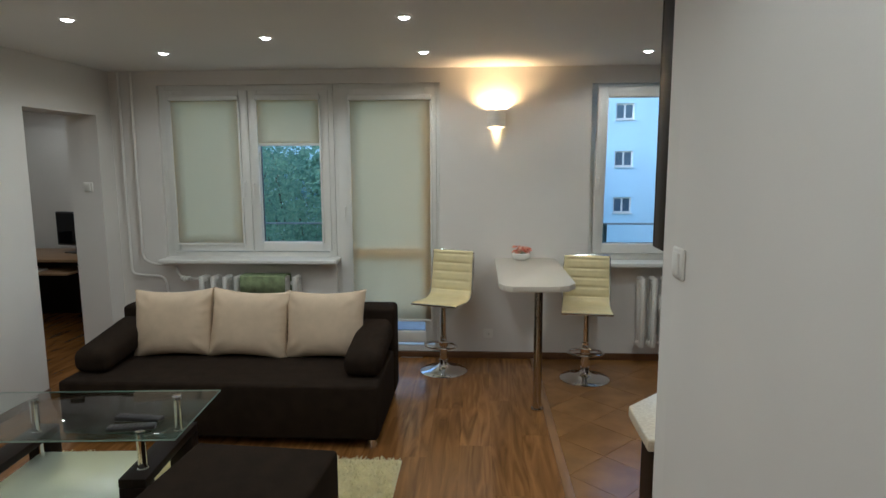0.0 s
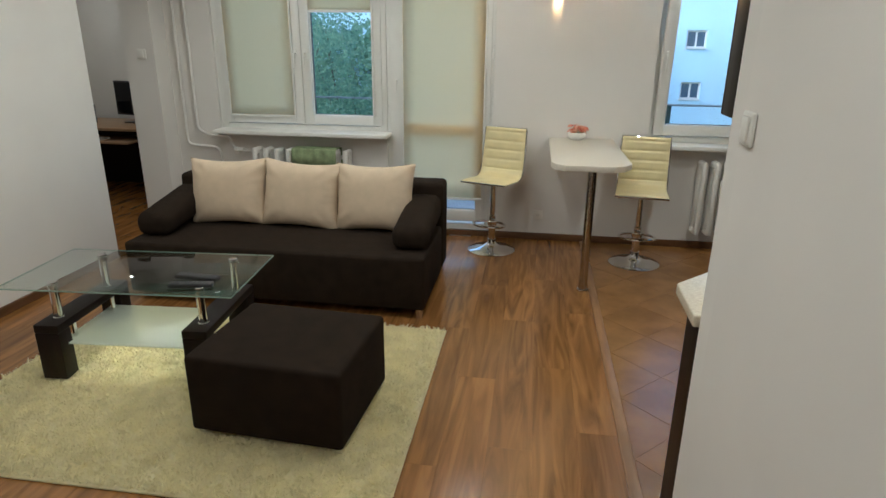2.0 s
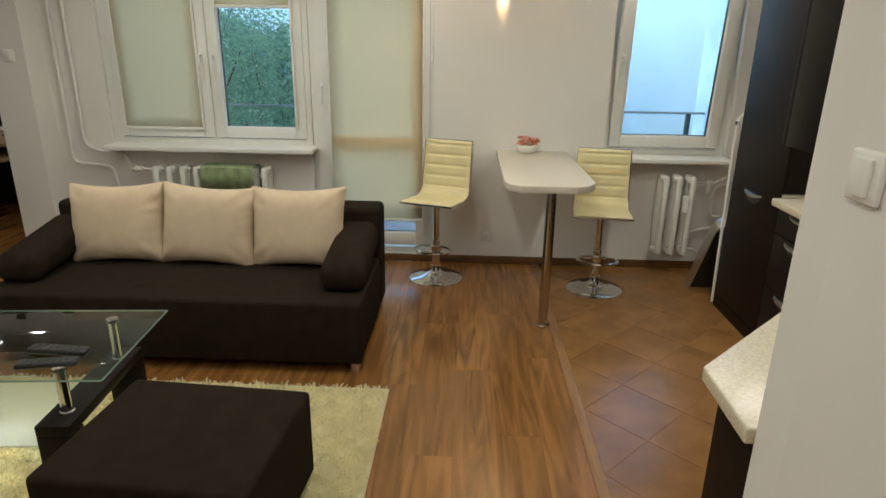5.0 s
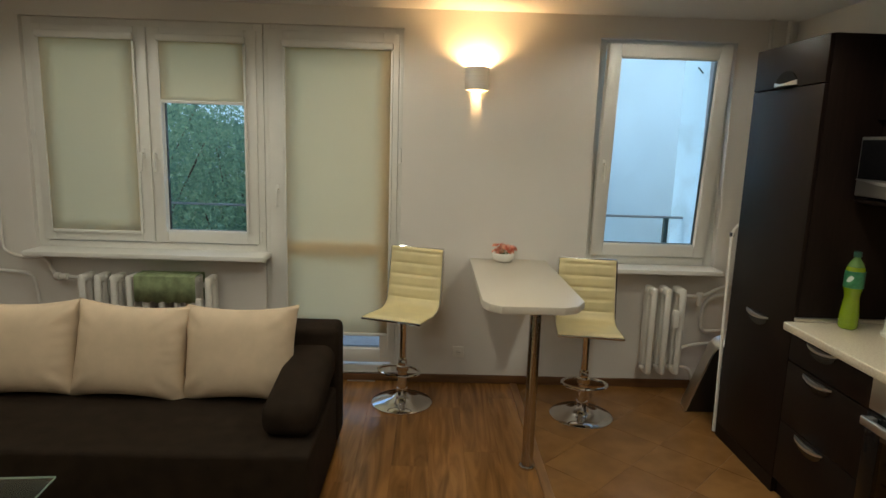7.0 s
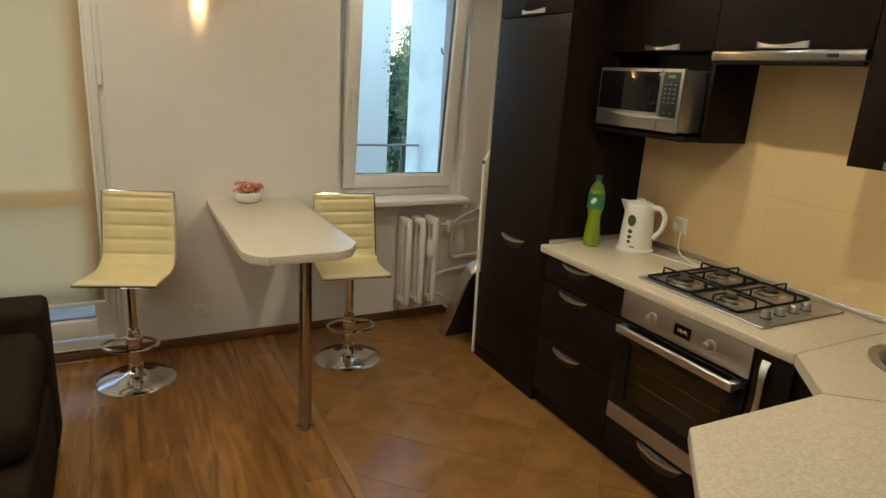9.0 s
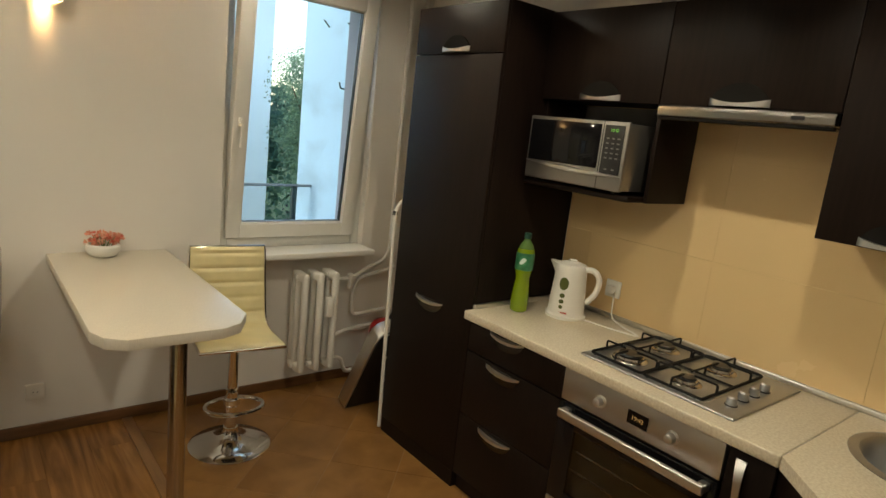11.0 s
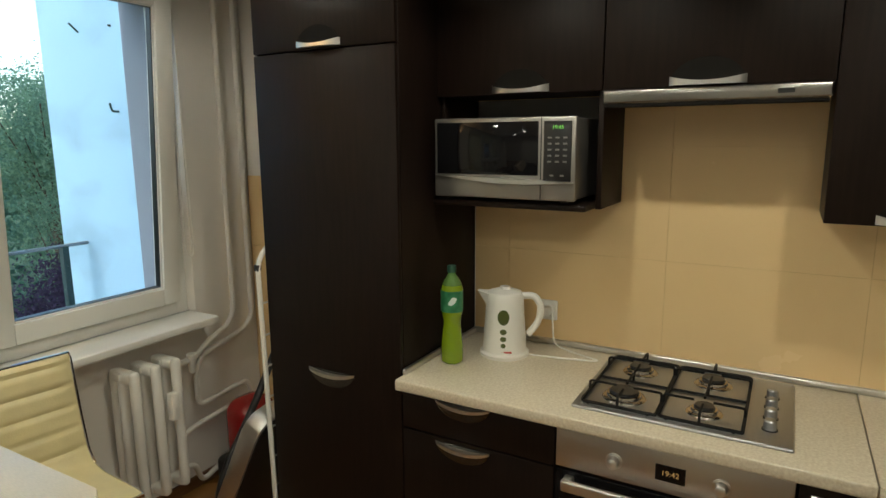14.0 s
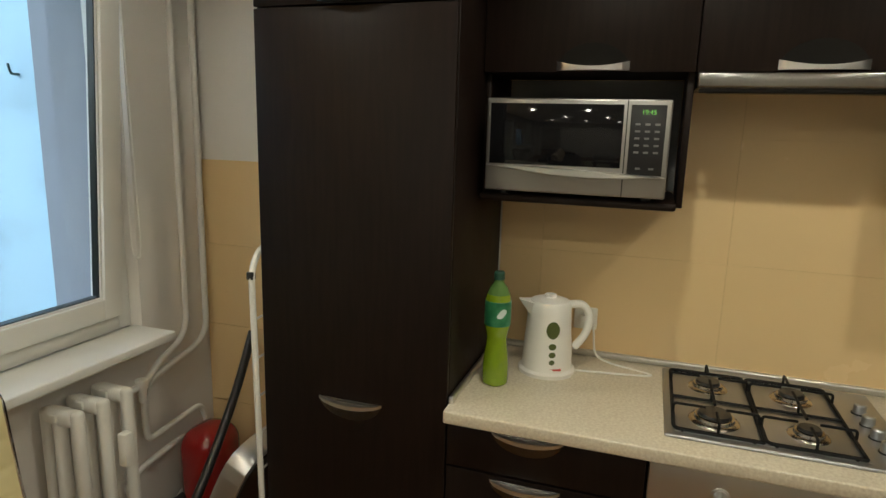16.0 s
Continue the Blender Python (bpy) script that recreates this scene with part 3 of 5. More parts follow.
# Baffle added under the shade; its slot is sized to trim the downward glow.
plate = [(0.068 * math.cos(math.pi + math.pi * k / N), 0.068 * 1.45 * math.sin(math.pi + math.pi * k / N) - 0.002) for k in range(N + 1)]
slot = [(0.022 * math.cos(math.pi + math.pi * k / N), -0.012 + 0.022 * 1.35 * math.sin(math.pi + math.pi * k / N)) for k in range(N + 1)]
bm = bmesh.new()
pv = [bm.verts.new((x, y, 0.004)) for x, y in plate]
sv = [bm.verts.new((x, y, 0.004)) for x, y in slot]
for k in range(N):
    bm.faces.new((pv[k], pv[k + 1], sv[k + 1], sv[k]))
lower = part(sconce, "lower_ring", finish(bm, "lower_ring", WHITE))
lower.modifiers.new("thick", "SOLIDIFY").thickness = 0.003
part(sconce, "socket", boxes("socket", WHITE, (-0.016, 0.016, -0.040, -0.001, 0.060, 0.078), bevel=0.004))

# ---- switches and sockets ----
def light_switch(at, turn):
    s = thing("light_switch", at, turn, "white plastic light switch on the wall", "switch")
    part(s, "plate", boxes("plate", WHITE, (-0.041, 0.041, -0.010, 0, -0.041, 0.041), bevel=0.006, seg=3))
    part(s, "rocker", boxes("rocker", WHITE, (-0.022, 0.022, -0.017, -0.009, -0.030, 0.030), bevel=0.004))
    return s


def wall_socket(at, turn, label="white double wall socket"):
    s = thing("wall_socket", at, turn, label, "socket")
    part(s, "plate", boxes("plate", WHITE, (-0.04, 0.04, -0.012, 0, -0.04, 0.04), bevel=0.006, seg=3))
    part(s, "well", lathe("well", ENAMEL, [(0.021, -0.001), (0.021, 0.002), (0.019, 0.003), (0.004, 0.0012)], 20), (0, -0.0115, 0), (90, 0, 0))
    part(s, "hole", lathe("hole", BLACK, [(0.0025, 0), (0.0025, 0.002)], 8), (-0.008, -0.0133, 0), (90, 0, 0))
    part(s, "hole", lathe("hole", BLACK, [(0.0025, 0), (0.0025, 0.002)], 8), (0.008, -0.0133, 0), (90, 0, 0))
    return s


light_switch((0.522, 1.603, 1.457), -90)
light_switch((-3.314, 5.05, 1.521), 0)
wall_socket((0.082, NORTH, 0.225), 0)


# ---- radiators and pipes ----
def radiator(name, at, n, label, pitch=0.064):
    """Cast column radiator: n sections, each two rounded columns joined at top and bottom."""
    r = thing(name, at, 0, label, "radiator")
    bm = bmesh.new()
    add_lathe(bm, [(0.012, 0.0), (0.020, 0.006), (0.022, 0.03), (0.022, 0.53), (0.020, 0.554), (0.012, 0.56)], 10)
    cols = bm
    for v in cols.verts:
        v.co.x *= 1.05
    add_box(cols, -0.024, 0.024, -0.075, 0.055, 0.53, 0.585, 0.018, 3)
    add_box(cols, -0.024, 0.024, -0.075, 0.055, -0.015, 0.04, 0.018, 3)
    add_box(cols, -0.020, 0.020, -0.096, -0.055, -0.012, 0.588, 0.018, 4)
    add_box(cols, -0.021, 0.021, 0.03, 0.07, -0.005, 0.58, 0.014, 3)
    add_box(cols, -0.033, 0.033, -0.02, 0.02, 0.545, 0.575, 0.008)
    add_box(cols, -0.033, 0.033, -0.02, 0.02, -0.005, 0.025, 0.008)
    me = finish(cols, "section", ENAMEL)
    for k in range(n):
        part(r, "section", me, (0.031 + pitch * k, 0, 0))
    for k in (0.5, n - 1.5):
        for z in (0.05, 0.50):
            part(r, "bracket", boxes("bracket", ENAMEL, (pitch * k + 0.02, pitch * k + 0.04, 0.0, NORTH - at[1], z, z + 0.03)))
    mx = pitch * (n - 1.5) + 0.031
    part(r, "heat_meter", boxes("heat_meter", WHITE, (mx - 0.018, mx + 0.018, -0.125, -0.09, 0.33, 0.45), bevel=0.005))
    return r


radiator("radiator", (-2.425, 5.155, 0.165), 9, "white cast column radiator under the window sill", 0.102)
radiator("radiator", (1.330, 5.155, 0.174), 3, "white cast column radiator under the window sill", 0.096)
bm = bmesh.new()
rows = []
prof = [(-0.105, 0.42), (-0.108, 0.54), (-0.104, 0.592), (-0.07, 0.600), (-0.02, 0.597), (0.03, 0.600), (0.062, 0.592), (0.072, 0.54), (0.074, 0.40)]
for k in range(19):
    xk = -2.045 + 0.395 * k / 18
    rows.append([bm.verts.new((xk, 5.155 + a + 0.006 * math.sin(k * 1.7) * (1 if a < 0 else -1), 0.165 + b - (0.006 * math.sin(k * 2.1 + i) if i in (0, 8) else 0))) for i, (a, b) in enumerate(prof)])
for a, b in zip(rows, rows[1:]):
    for i in range(len(prof) - 1):
        bm.faces.new((a[i], a[i + 1], b[i + 1], b[i]))
TOWEL = material("green_towel", (0.34, 0.42, 0.22), 1.0, vary=0.35, scale=18, bump=0.6, fine=300)
towel = solid("towel", finish(bm, "towel", TOWEL), "pale green towel draped over the radiator", "towel")
towel.modifiers.new("thick", "SOLIDIFY").thickness = 0.005

PIPE = material("painted_pipe", (0.74, 0.72, 0.67), 0.4, vary=0.06, scale=9)
pipes = thing("heating_pipes", (0, 0, 0), 0, "white painted heating pipes in the corner", "pipes")
part(pipes, "pipe", tube("pipe", PIPE, [(-3.088, 5.210, CEIL - 0.002), (-3.088, 5.210, 0.74), (-2.788, 5.210, 0.72), (-2.758, 5.210, 0.50), (-2.758, 5.210, 0.12), (-2.678, 5.180, 0.17), (-2.458, 5.160, 0.17)], 0.013, 10, radius=0.06))
part(pipes, "pipe", tube("pipe", PIPE, [(-2.978, 5.210, CEIL - 0.002), (-2.978, 5.210, 0.88), (-2.878, 5.210, 0.83), (-2.678, 5.210, 0.83), (-2.638, 5.180, 0.72), (-2.458, 5.160, 0.71)], 0.013, 10, radius=0.06))
part(pipes, "valve", lathe("valve", ENAMEL, [(0.012, -0.03), (0.02, -0.025), (0.02, 0.02), (0.026, 0.025), (0.026, 0.05), (0.018, 0.06)], 14), (-2.558, 5.165, 0.715), (0, -90, 0))
kpipes = thing("heating_pipes", (0, 0, 0), 0, "white painted heating pipes beside the window", "pipes")
part(kpipes, "pipe", tube("pipe", PIPE, [(2.003, 5.210, CEIL - 0.002), (2.003, 5.210, 0.84), (1.958, 5.210, 0.775), (1.828, 5.200, 0.735), (1.728, 5.170, 0.69), (1.548, 5.155, 0.69)], 0.013, 10, radius=0.05))
part(kpipes, "pipe", tube("pipe", PIPE, [(2.118, 5.210, CEIL - 0.002), (2.118, 5.210, 0.78), (2.048, 5.210, 0.725), (1.788, 5.210, 0.675), (1.753, 5.210, 0.60), (1.753, 5.210, 0.43), (2.058, 5.210, 0.455), (2.088, 5.210, 0.38), (2.088, 5.210, 0.0)], 0.013, 10, radius=0.05))
part(kpipes, "pipe", tube("pipe", PIPE, [(1.548, 5.155, 0.30), (1.698, 5.210, 0.335), (1.958, 5.210, 0.36), (1.983, 5.210, 0.30), (1.983, 5.210, 0.15), (1.878, 5.200, 0.10), (1.728, 5.190, 0.055), (1.668, 5.160, 0.19), (1.548, 5.155, 0.185)], 0.013, 10, radius=0.05))
part(kpipes, "valve", lathe("valve", ENAMEL, [(0.01, -0.06), (0.016, -0.05), (0.016, -0.01), (0.022, 0.0), (0.022, 0.03), (0.014, 0.035)], 14), (1.703, 5.165, 0.685))

# ---- living corner ----
def pillow_mesh(name, w, h, d, mat, seed=0, pinch=0.35):
    """A stuffed cushion: fat in the middle, thin at the seam, with pulled-in sides and soft creases."""
    rnd = random.Random(seed)
    ph = [rnd.uniform(0, 6) for _ in range(4)]
    bm = bmesh.new()
    n = 34
    sheets = []
    for side in (-1, 1):
        g = []
        for i in range(n + 1):
            row = []
            for j in range(n + 1):
                u, v = 2 * i / n - 1, 2 * j / n - 1
                ang = math.atan2(v, u)
                bulge = max(0.0, (1 - abs(u) ** 3.2) * (1 - abs(v) ** 3.2)) ** 0.55
                x = u * w / 2 * (1 - 0.08 * (1 - v * v) * abs(u) ** 3)
                z = v * h / 2 * (1 - 0.12 * (1 - u * u) * abs(v) ** 3)
                y = side * (d / 2 * bulge + 0.002) + 0.003 * bulge * math.sin(2.5 * u + ph[0] + 1.5 * v) + 0.0055 * side * min(1.0, max(0.0, abs(u * v) - 0.18) * 3) * math.sin(17 * ang + ph[2]) * (bulge > 0.02) + 0.004 * side * max(0.0, u - 0.55) * 2 * math.sin(24 * v + ph[1] + 2 * math.sin(5 * v)) * (bulge > 0.02)
                row.append(bm.verts.new((x, y, z)))
            g.append(row)
        sheets.append(g)
        for i in range(n):
            for j in range(n):
                bm.faces.new((g[i][j], g[i + 1][j], g[i + 1][j + 1], g[i][j + 1]))
    bmesh.ops.remove_doubles(bm, verts=bm.verts[:], dist=0.0045)
    return finish(bm, name, mat)


sofa = thing("sofa", (-1.592, 3.95, 0), 0, "dark brown fabric sofa bed with roll arms", "sofa")
part(sofa, "seat", boxes("seat", FABRIC, (-0.99, 0.99, -0.487, 0.25, 0.055, 0.397), bevel=0.022, seg=4))
part(sofa, "backrest", boxes("backrest", FABRIC, (-0.995, 0.995, 0.252, 0.475, 0.06, 0.70), bevel=0.035, seg=4))
bm = bmesh.new()
add_box(bm, -0.12, 0.12, -0.30, 0.30, -0.075, 0.075, 0.06, 6)
for v in bm.verts:
    k = (v.co.y + 0.30) / 0.60
    v.co.z = v.co.z * (1 + 0.25 * k) + 0.08 * k
bolster = finish(bm, "armrest", FABRIC)
part(sofa, "armrest", bolster, (0.87, -0.05, 0.468))
part(sofa, "armrest", bolster, (-0.87, -0.05, 0.468))
for fx in (-0.93, 0.95):
    for fy in (-0.45, 0.42):
        part(sofa, "foot", lathe("foot", CHROME, [(0.02, 0), (0.024, 0.005), (0.024, 0.065)], 14), (fx, fy, 0))
for k, cx in enumerate((-2.125, -1.585, -1.055)):
    c = solid("cushion", pillow_mesh("cushion", 0.575, 0.485, 0.20, CUSHION, k), "plump beige fabric cushion leaning on the sofa back", "cushion", group="cushions on the sofa")
    c.matrix_basis = pose(cx, 4.065, 0.612, -14, (-1.5, 2.5, -1.5)[k], (3, -1, -3)[k])

ott = thing("ottoman", (-1.018, 2.405, 0), -4, "dark brown fabric ottoman on the rug", "ottoman")
part(ott, "body", boxes("body", FABRIC, (-0.352, 0.345, -0.300, 0.292, 0.034, 0.392), bevel=0.02, seg=4))
for fx in (-0.315, 0.31):
    for fy in (-0.262, 0.255):
        part(ott, "foot", lathe("foot", CHROME, [(0.022, 0.006), (0.026, 0.01), (0.026, 0.040)], 14), (fx, fy, 0))

table = thing("coffee_table", (-1.96, 2.77, 0.0), 4.5, "glass coffee table with dark wooden legs and chrome posts", "table")
glass_top = part(table, "top", prism("top", TABLE_GLASS, [(-0.585, -0.30), (0.585, -0.30), (0.585, 0.30), (-0.585, 0.30)], 0.492, 0.500, 0.0015), label="clear glass top")
for lx in (-0.362, 0.385):
    part(table, "leg", boxes("leg", WENGE, (lx - 0.062, lx + 0.062, -0.31, -0.22, 0.02, 0.27),         (lx - 0.062, lx + 0.062, -0.31, 0.31, 0.272, 0.315), bevel=0.004), label="dark wood leg frame")
    part(table, "rear_leg", boxes("rear_leg", WENGE, (lx - 0.062, lx + 0.062, 0.22, 0.31, 0.02, 0.27), bevel=0.004), label="dark wood leg")
    for sy in (-0.17, 0.17):
        part(table, "shelf_pin", lathe("shelf_pin", CHROME, [(0.012, 0.198), (0.012, 0.2715)], 14), (lx * 0.878, sy, 0))
    for sy in (-0.212, 0.20):
        part(table, "post", lathe("post", CHROME, [(0.026, 0.315), (0.026, 0.321), (0.021, 0.325), (0.021, 0.488), (0.026, 0.4895), (0.026, 0.4915)], 20), (lx + 0.007, sy, 0))
        part(table, "cap", lathe("cap", CHROME, [(0.024, 0.5005), (0.024, 0.506), (0.02, 0.509)], 20), (lx + 0.007, sy, 0))
part(table, "glass_edge", boxes("glass_edge", GLASS_EDGE, (-0.5865, 0.5865, -0.3015, -0.3002, 0.4925, 0.4995), (-0.5865, 0.5865, 0.3002, 0.3015, 0.4925, 0.4995), (-0.5865, -0.5852, -0.30, 0.30, 0.4925, 0.4995), (0.5852, 0.5865, -0.30, 0.30, 0.4925, 0.4995)), label="pale green ground glass edge")
glass_shelf = part(table, "shelf", prism("shelf", FROSTED, [(-0.352, -0.255), (0.352, -0.255), (0.352, 0.215), (-0.352, 0.215)], 0.190, 0.197, 0.0012), label="frosted glass shelf")
glass_top.visible_shadow = False
glass_shelf.visible_shadow = False


def remote(at, turn, length, w):
    r = thing("remote_control", at, turn, "black plastic remote control lying on the glass", "remote")
    part(r, "body", boxes("body", BLACK, (-length / 2, length / 2, -w / 2, w / 2, 0, 0.022), bevel=0.007, seg=3))
    GREY = material("grey_keys", (0.07, 0.07, 0.07), 0.5)
    key = boxes("key", GREY, (-0.005, 0.005, -0.004, 0.004, 0, 0.003), bevel=0.001)
    for i in range(7):
        for j in range(3):
            part(r, "key", key, (-length * 0.36 + i * length * 0.11, (j - 1) * w * 0.27, 0.0215))


remote((-1.60, 2.60, 0.501), 12, 0.21, 0.05)
remote((-1.62, 2.70, 0.501), -4, 0.23, 0.055)

# rug: a woven backing and thousands of short tufts
rnd = random.Random(5)
rug = thing("rug", (0, 0, 0), 0, "cream shaggy wool rug", "rug")
RX0, RX1, RY0, RY1 = -2.58, -0.44, 1.76, 3.325
part(rug, "backing", boxes("backing", RUG, (RX0, RX1, RY0, RY1, 0.001, 0.010), bevel=0.003))
verts, faces = [], []
for k in range(62000):
    x0, y0 = rnd.uniform(RX0 + 0.008, RX1 - 0.010), rnd.uniform(RY0 + 0.008, RY1 - 0.010)
    a, hh = rnd.uniform(0, 6.283), rnd.uniform(0.012, 0.026)
    lock = 4.0 * math.sin(x0 * 61 + 2.0 * math.sin(y0 * 37)) + 4.0 * math.sin(y0 * 67 + 2.0 * math.sin(x0 * 41 + 1))
    lean = rnd.uniform(0.006, 0.026)
    b = lock + rnd.uniform(-0.9, 0.9)
    hh *= 0.8 + 0.35 * math.sin(x0 * 47 + 1.3 * math.sin(y0 * 53)) * math.sin(y0 * 43)
    w = rnd.uniform(0.002, 0.0045)
    dx, dy = w * math.cos(a), w * math.sin(a)
    i = len(verts)
    verts += [(x0 - dx, y0 - dy, 0.008), (x0 + dx, y0 + dy, 0.008), (x0 + dx * 0.8 + lean * math.cos(b), y0 + dy * 0.8 + lean * math.sin(b), 0.008 + hh), (x0 - dx * 0.8 + lean * math.cos(b), y0 - dy * 0.8 + lean * math.sin(b), 0.008 + hh)]
    faces.append((i, i + 1, i + 2, i + 3))
me = bpy.data.meshes.new("tufts")
me.from_pydata(verts, [], faces)
me.materials.append(RUG)
tagged(part(rug, "pile", me), kind="stuff")

# ---- study seen through the doorway ----
desk = thing("desk", (-4.75, 6.35, 0), 0, "dark wooden desk with a pale wood top", "desk")
DESKTOP = material("desk_wood", (0.38, 0.24, 0.13), 0.4, vary=0.3, scale=5, stretch=(1, 9, 1))
part(desk, "top", boxes("top", DESKTOP, (-0.75, 0.75, -0.4, 0.4, 0.72, 0.75), bevel=0.004))
part(desk, "keyboard_tray", boxes("keyboard_tray", DESKTOP, (-0.6, 0.6, -0.5, -0.05, 0.60, 0.62), bevel=0.003))
part(desk, "side", boxes("side", WENGE, (-0.74, -0.71, -0.36, 0.38, 0, 0.72), (0.71, 0.74, -0.36, 0.38, 0, 0.72), (-0.71, 0.71, 0.34, 0.36, 0.0, 0.72)))
mon = thing("monitor", (-4.40, 6.42, 0.75), -15, "black flat computer monitor on the desk", "monitor")
part(mon, "screen", boxes("screen", BLACK, (-0.26, 0.26, -0.02, 0.03, 0.08, 0.45), bevel=0.008))
part(mon, "panel", boxes("panel", SCREEN, (-0.245, 0.245, -0.0225, -0.0205, 0.10, 0.435)))
part(mon, "stand", boxes("stand", BLACK, (-0.03, 0.03, 0.0, 0.03, 0.01, 0.1), (-0.11, 0.11, -0.07, 0.09, 0, 0.012), bevel=0.003))
spk = thing("loudspeaker", (-4.86, 6.28, 0.75), -10, "small black desktop loudspeaker", "loudspeaker")
part(spk, "box", boxes("box", BLACK, (-0.045, 0.045, -0.05, 0.05, 0, 0.2), bevel=0.006))
for z, r in ((0.06, 0.032), (0.14, 0.022)):
    part(spk, "cone", lathe("cone", STEEL, [(r, 0), (r * 0.9, 0.004), (r * 0.3, -0.004)], 18), (0, -0.051, z), (90, 0, 0))
kb = solid("keyboard", boxes("keyboard", WHITE, (-0.2, 0.2, -0.07, 0.07, 0, 0.018), bevel=0.005), "pale computer keyboard on the desk tray", "keyboard", at=(-4.7, 6.0, 0.62))

# ---- bar table and stools ----
bar = thing("bar_table", (0, 0, 0), 0, "cream laminate bar table on one steel leg", "bar table")
part(bar, "top", prism("top", BARTOP, [(0.137, NORTH - 0.002), (0.137, 4.145), (0.165, 4.075), (0.225, 4.030), (0.535, 4.032), (0.605, 4.068), (0.662, 4.165), (0.655, NORTH - 0.002)], 0.856, 0.896, 0.004), label="cream laminate top with cut corners")
part(bar, "leg", lathe("leg", SATIN, [(0.038, 0.0), (0.040, 0.012), (0.030, 0.014), (0.030, 0.848), (0.045, 0.850), (0.045, 0.856)], 24), (0.408, 4.125, 0))


def bar_stool():
    """Padded shell of seat and back with stitched rolls, chrome rim, gas column, foot ring, round base."""
    s = thing("bar_stool", (0, 0, 0), 0, "cream leather bar stool with chrome rim and base", "stool", "stools at the bar table")
    path = [(-0.205, 0.602), (-0.17, 0.603), (0.06, 0.588), (0.125, 0.600), (0.160, 0.640), (0.185, 0.76), (0.215, 0.985)]
    pts = smooth_path([(0, a, b) for a, b in path], 0.07, 5)
    length = [0.0]
    for a, b in zip(pts, pts[1:]):
        length.append(length[-1] + (b - a).length)
    total = length[-1]
    steps = 90

    def at(s_):
        for i in range(len(pts) - 1):
            if s_ <= length[i + 1] + 1e-9:
                f = (s_ - length[i]) / max(1e-9, length[i + 1] - length[i])
                return pts[i].lerp(pts[i + 1], f), (pts[i + 1] - pts[i]).normalized()
        return pts[-1], (pts[-1] - pts[-2]).normalized()
    seams = [0.40, 0.475, 0.55, 0.625, 0.70, 0.775]
    bm = bmesh.new()
    top, und = [], []
    for k in range(steps + 1):
        s_ = total * k / steps
        p, d = at(s_)
        nrm = Vector((0, -d.z, d.y))
        edge = min(1.0, s_ / 0.02, (total - s_) / 0.02)
        puff = 0.014 * math.sqrt(max(0, edge))
        near = min(abs(s_ - q) for q in seams)
        puff -= 0.008 * max(0, 1 - near / 0.014)
        rt, ru = [], []
        hw = 0.188 - 0.012 * (s_ / total)
        for i in range(13):
            u = 2 * i / 12 - 1
            side = math.sqrt(max(0, 1 - abs(u) ** 6))
            rt.append(bm.verts.new(p + Vector((u * hw, 0, 0)) + nrm * (0.004 + puff * side)))
            ru.append(bm.verts.new(p + Vector((u * hw, 0, 0)) - nrm * 0.012))
        top.append(rt), und.append(ru)
    for g in (top, und):
        for a, b in zip(g, g[1:]):
            for i in range(12):
                bm.faces.new((a[i], a[i + 1], b[i + 1], b[i]))
    for k in range(steps):
        bm.faces.new((top[k][0], top[k + 1][0], und[k + 1][0], und[k][0]))
        bm.faces.new((top[k][12], top[k + 1][12], und[k + 1][12], und[k][12]))
    for k in (0, steps):
        for i in range(12):
            bm.faces.new((top[k][i], top[k][i + 1], und[k][i + 1], und[k][i]))
    part(s, "seat", finish(bm, "seat", LEATHER), label="cream leather seat and back with stitched rolls")
    rimpts = []
    for k in range(0, 41):
        p, d = at(total * k / 40)
        rimpts.append(p + Vector((0.192 - 0.012 * k / 40, 0, 0)) - Vector((0, -d.z, d.y)) * 0.004)
    loop = rimpts + [Vector((-q.x, q.y, q.z)) for q in reversed(rimpts)]
    part(s, "rim", tube("rim", CHROME, loop, 0.0075, 8, closed=True))
    part(s, "plate", boxes("plate", BLACK, (-0.09, 0.09, -0.10, 0.08, 0.562, 0.578), bevel=0.004))
    part(s, "column", lathe("column", CHROME, [(0.030, 0.05), (0.030, 0.30), (0.024, 0.305), (0.024, 0.56), (0.034, 0.565)], 22))
    part(s, "lever", tube("lever", CHROME, [(0.02, 0, 0.555), (-0.10, -0.02, 0.555), (-0.17, -0.03, 0.545)], 0.005, 6, radius=0.03))
    base = [(0.195, 0.0), (0.195, 0.006), (0.185, 0.012), (0.13, 0.022), (0.075, 0.036), (0.045, 0.055), (0.036, 0.075), (0.034, 0.10), (0.030, 0.102)]
    part(s, "base", lathe("base", CHROME, base, 40))
    foot = [(0.135 * math.sin(a), -0.06 - 0.095 * math.cos(a), 0.235) for a in [2 * math.pi * k / 32 for k in range(32)]]
    part(s, "foot_ring", tube("foot_ring", CHROME, foot, 0.010, 8, closed=True))
    part(s, "collar", lathe("collar", CHROME, [(0.036, 0.215), (0.040, 0.22), (0.040, 0.25), (0.036, 0.255)], 20))
    return s


stool = bar_stool()
stool.matrix_basis = pose(-0.290, 4.905, 0, 0, 0, -20)
low_stool = copy_thing(stool, pose(0.845, 4.765, 0, 0, 0, -8))
for piece in low_stool.children:
    if piece.name.split(".")[0] in ("seat", "rim", "plate", "lever"):
        piece.location.z -= 0.022

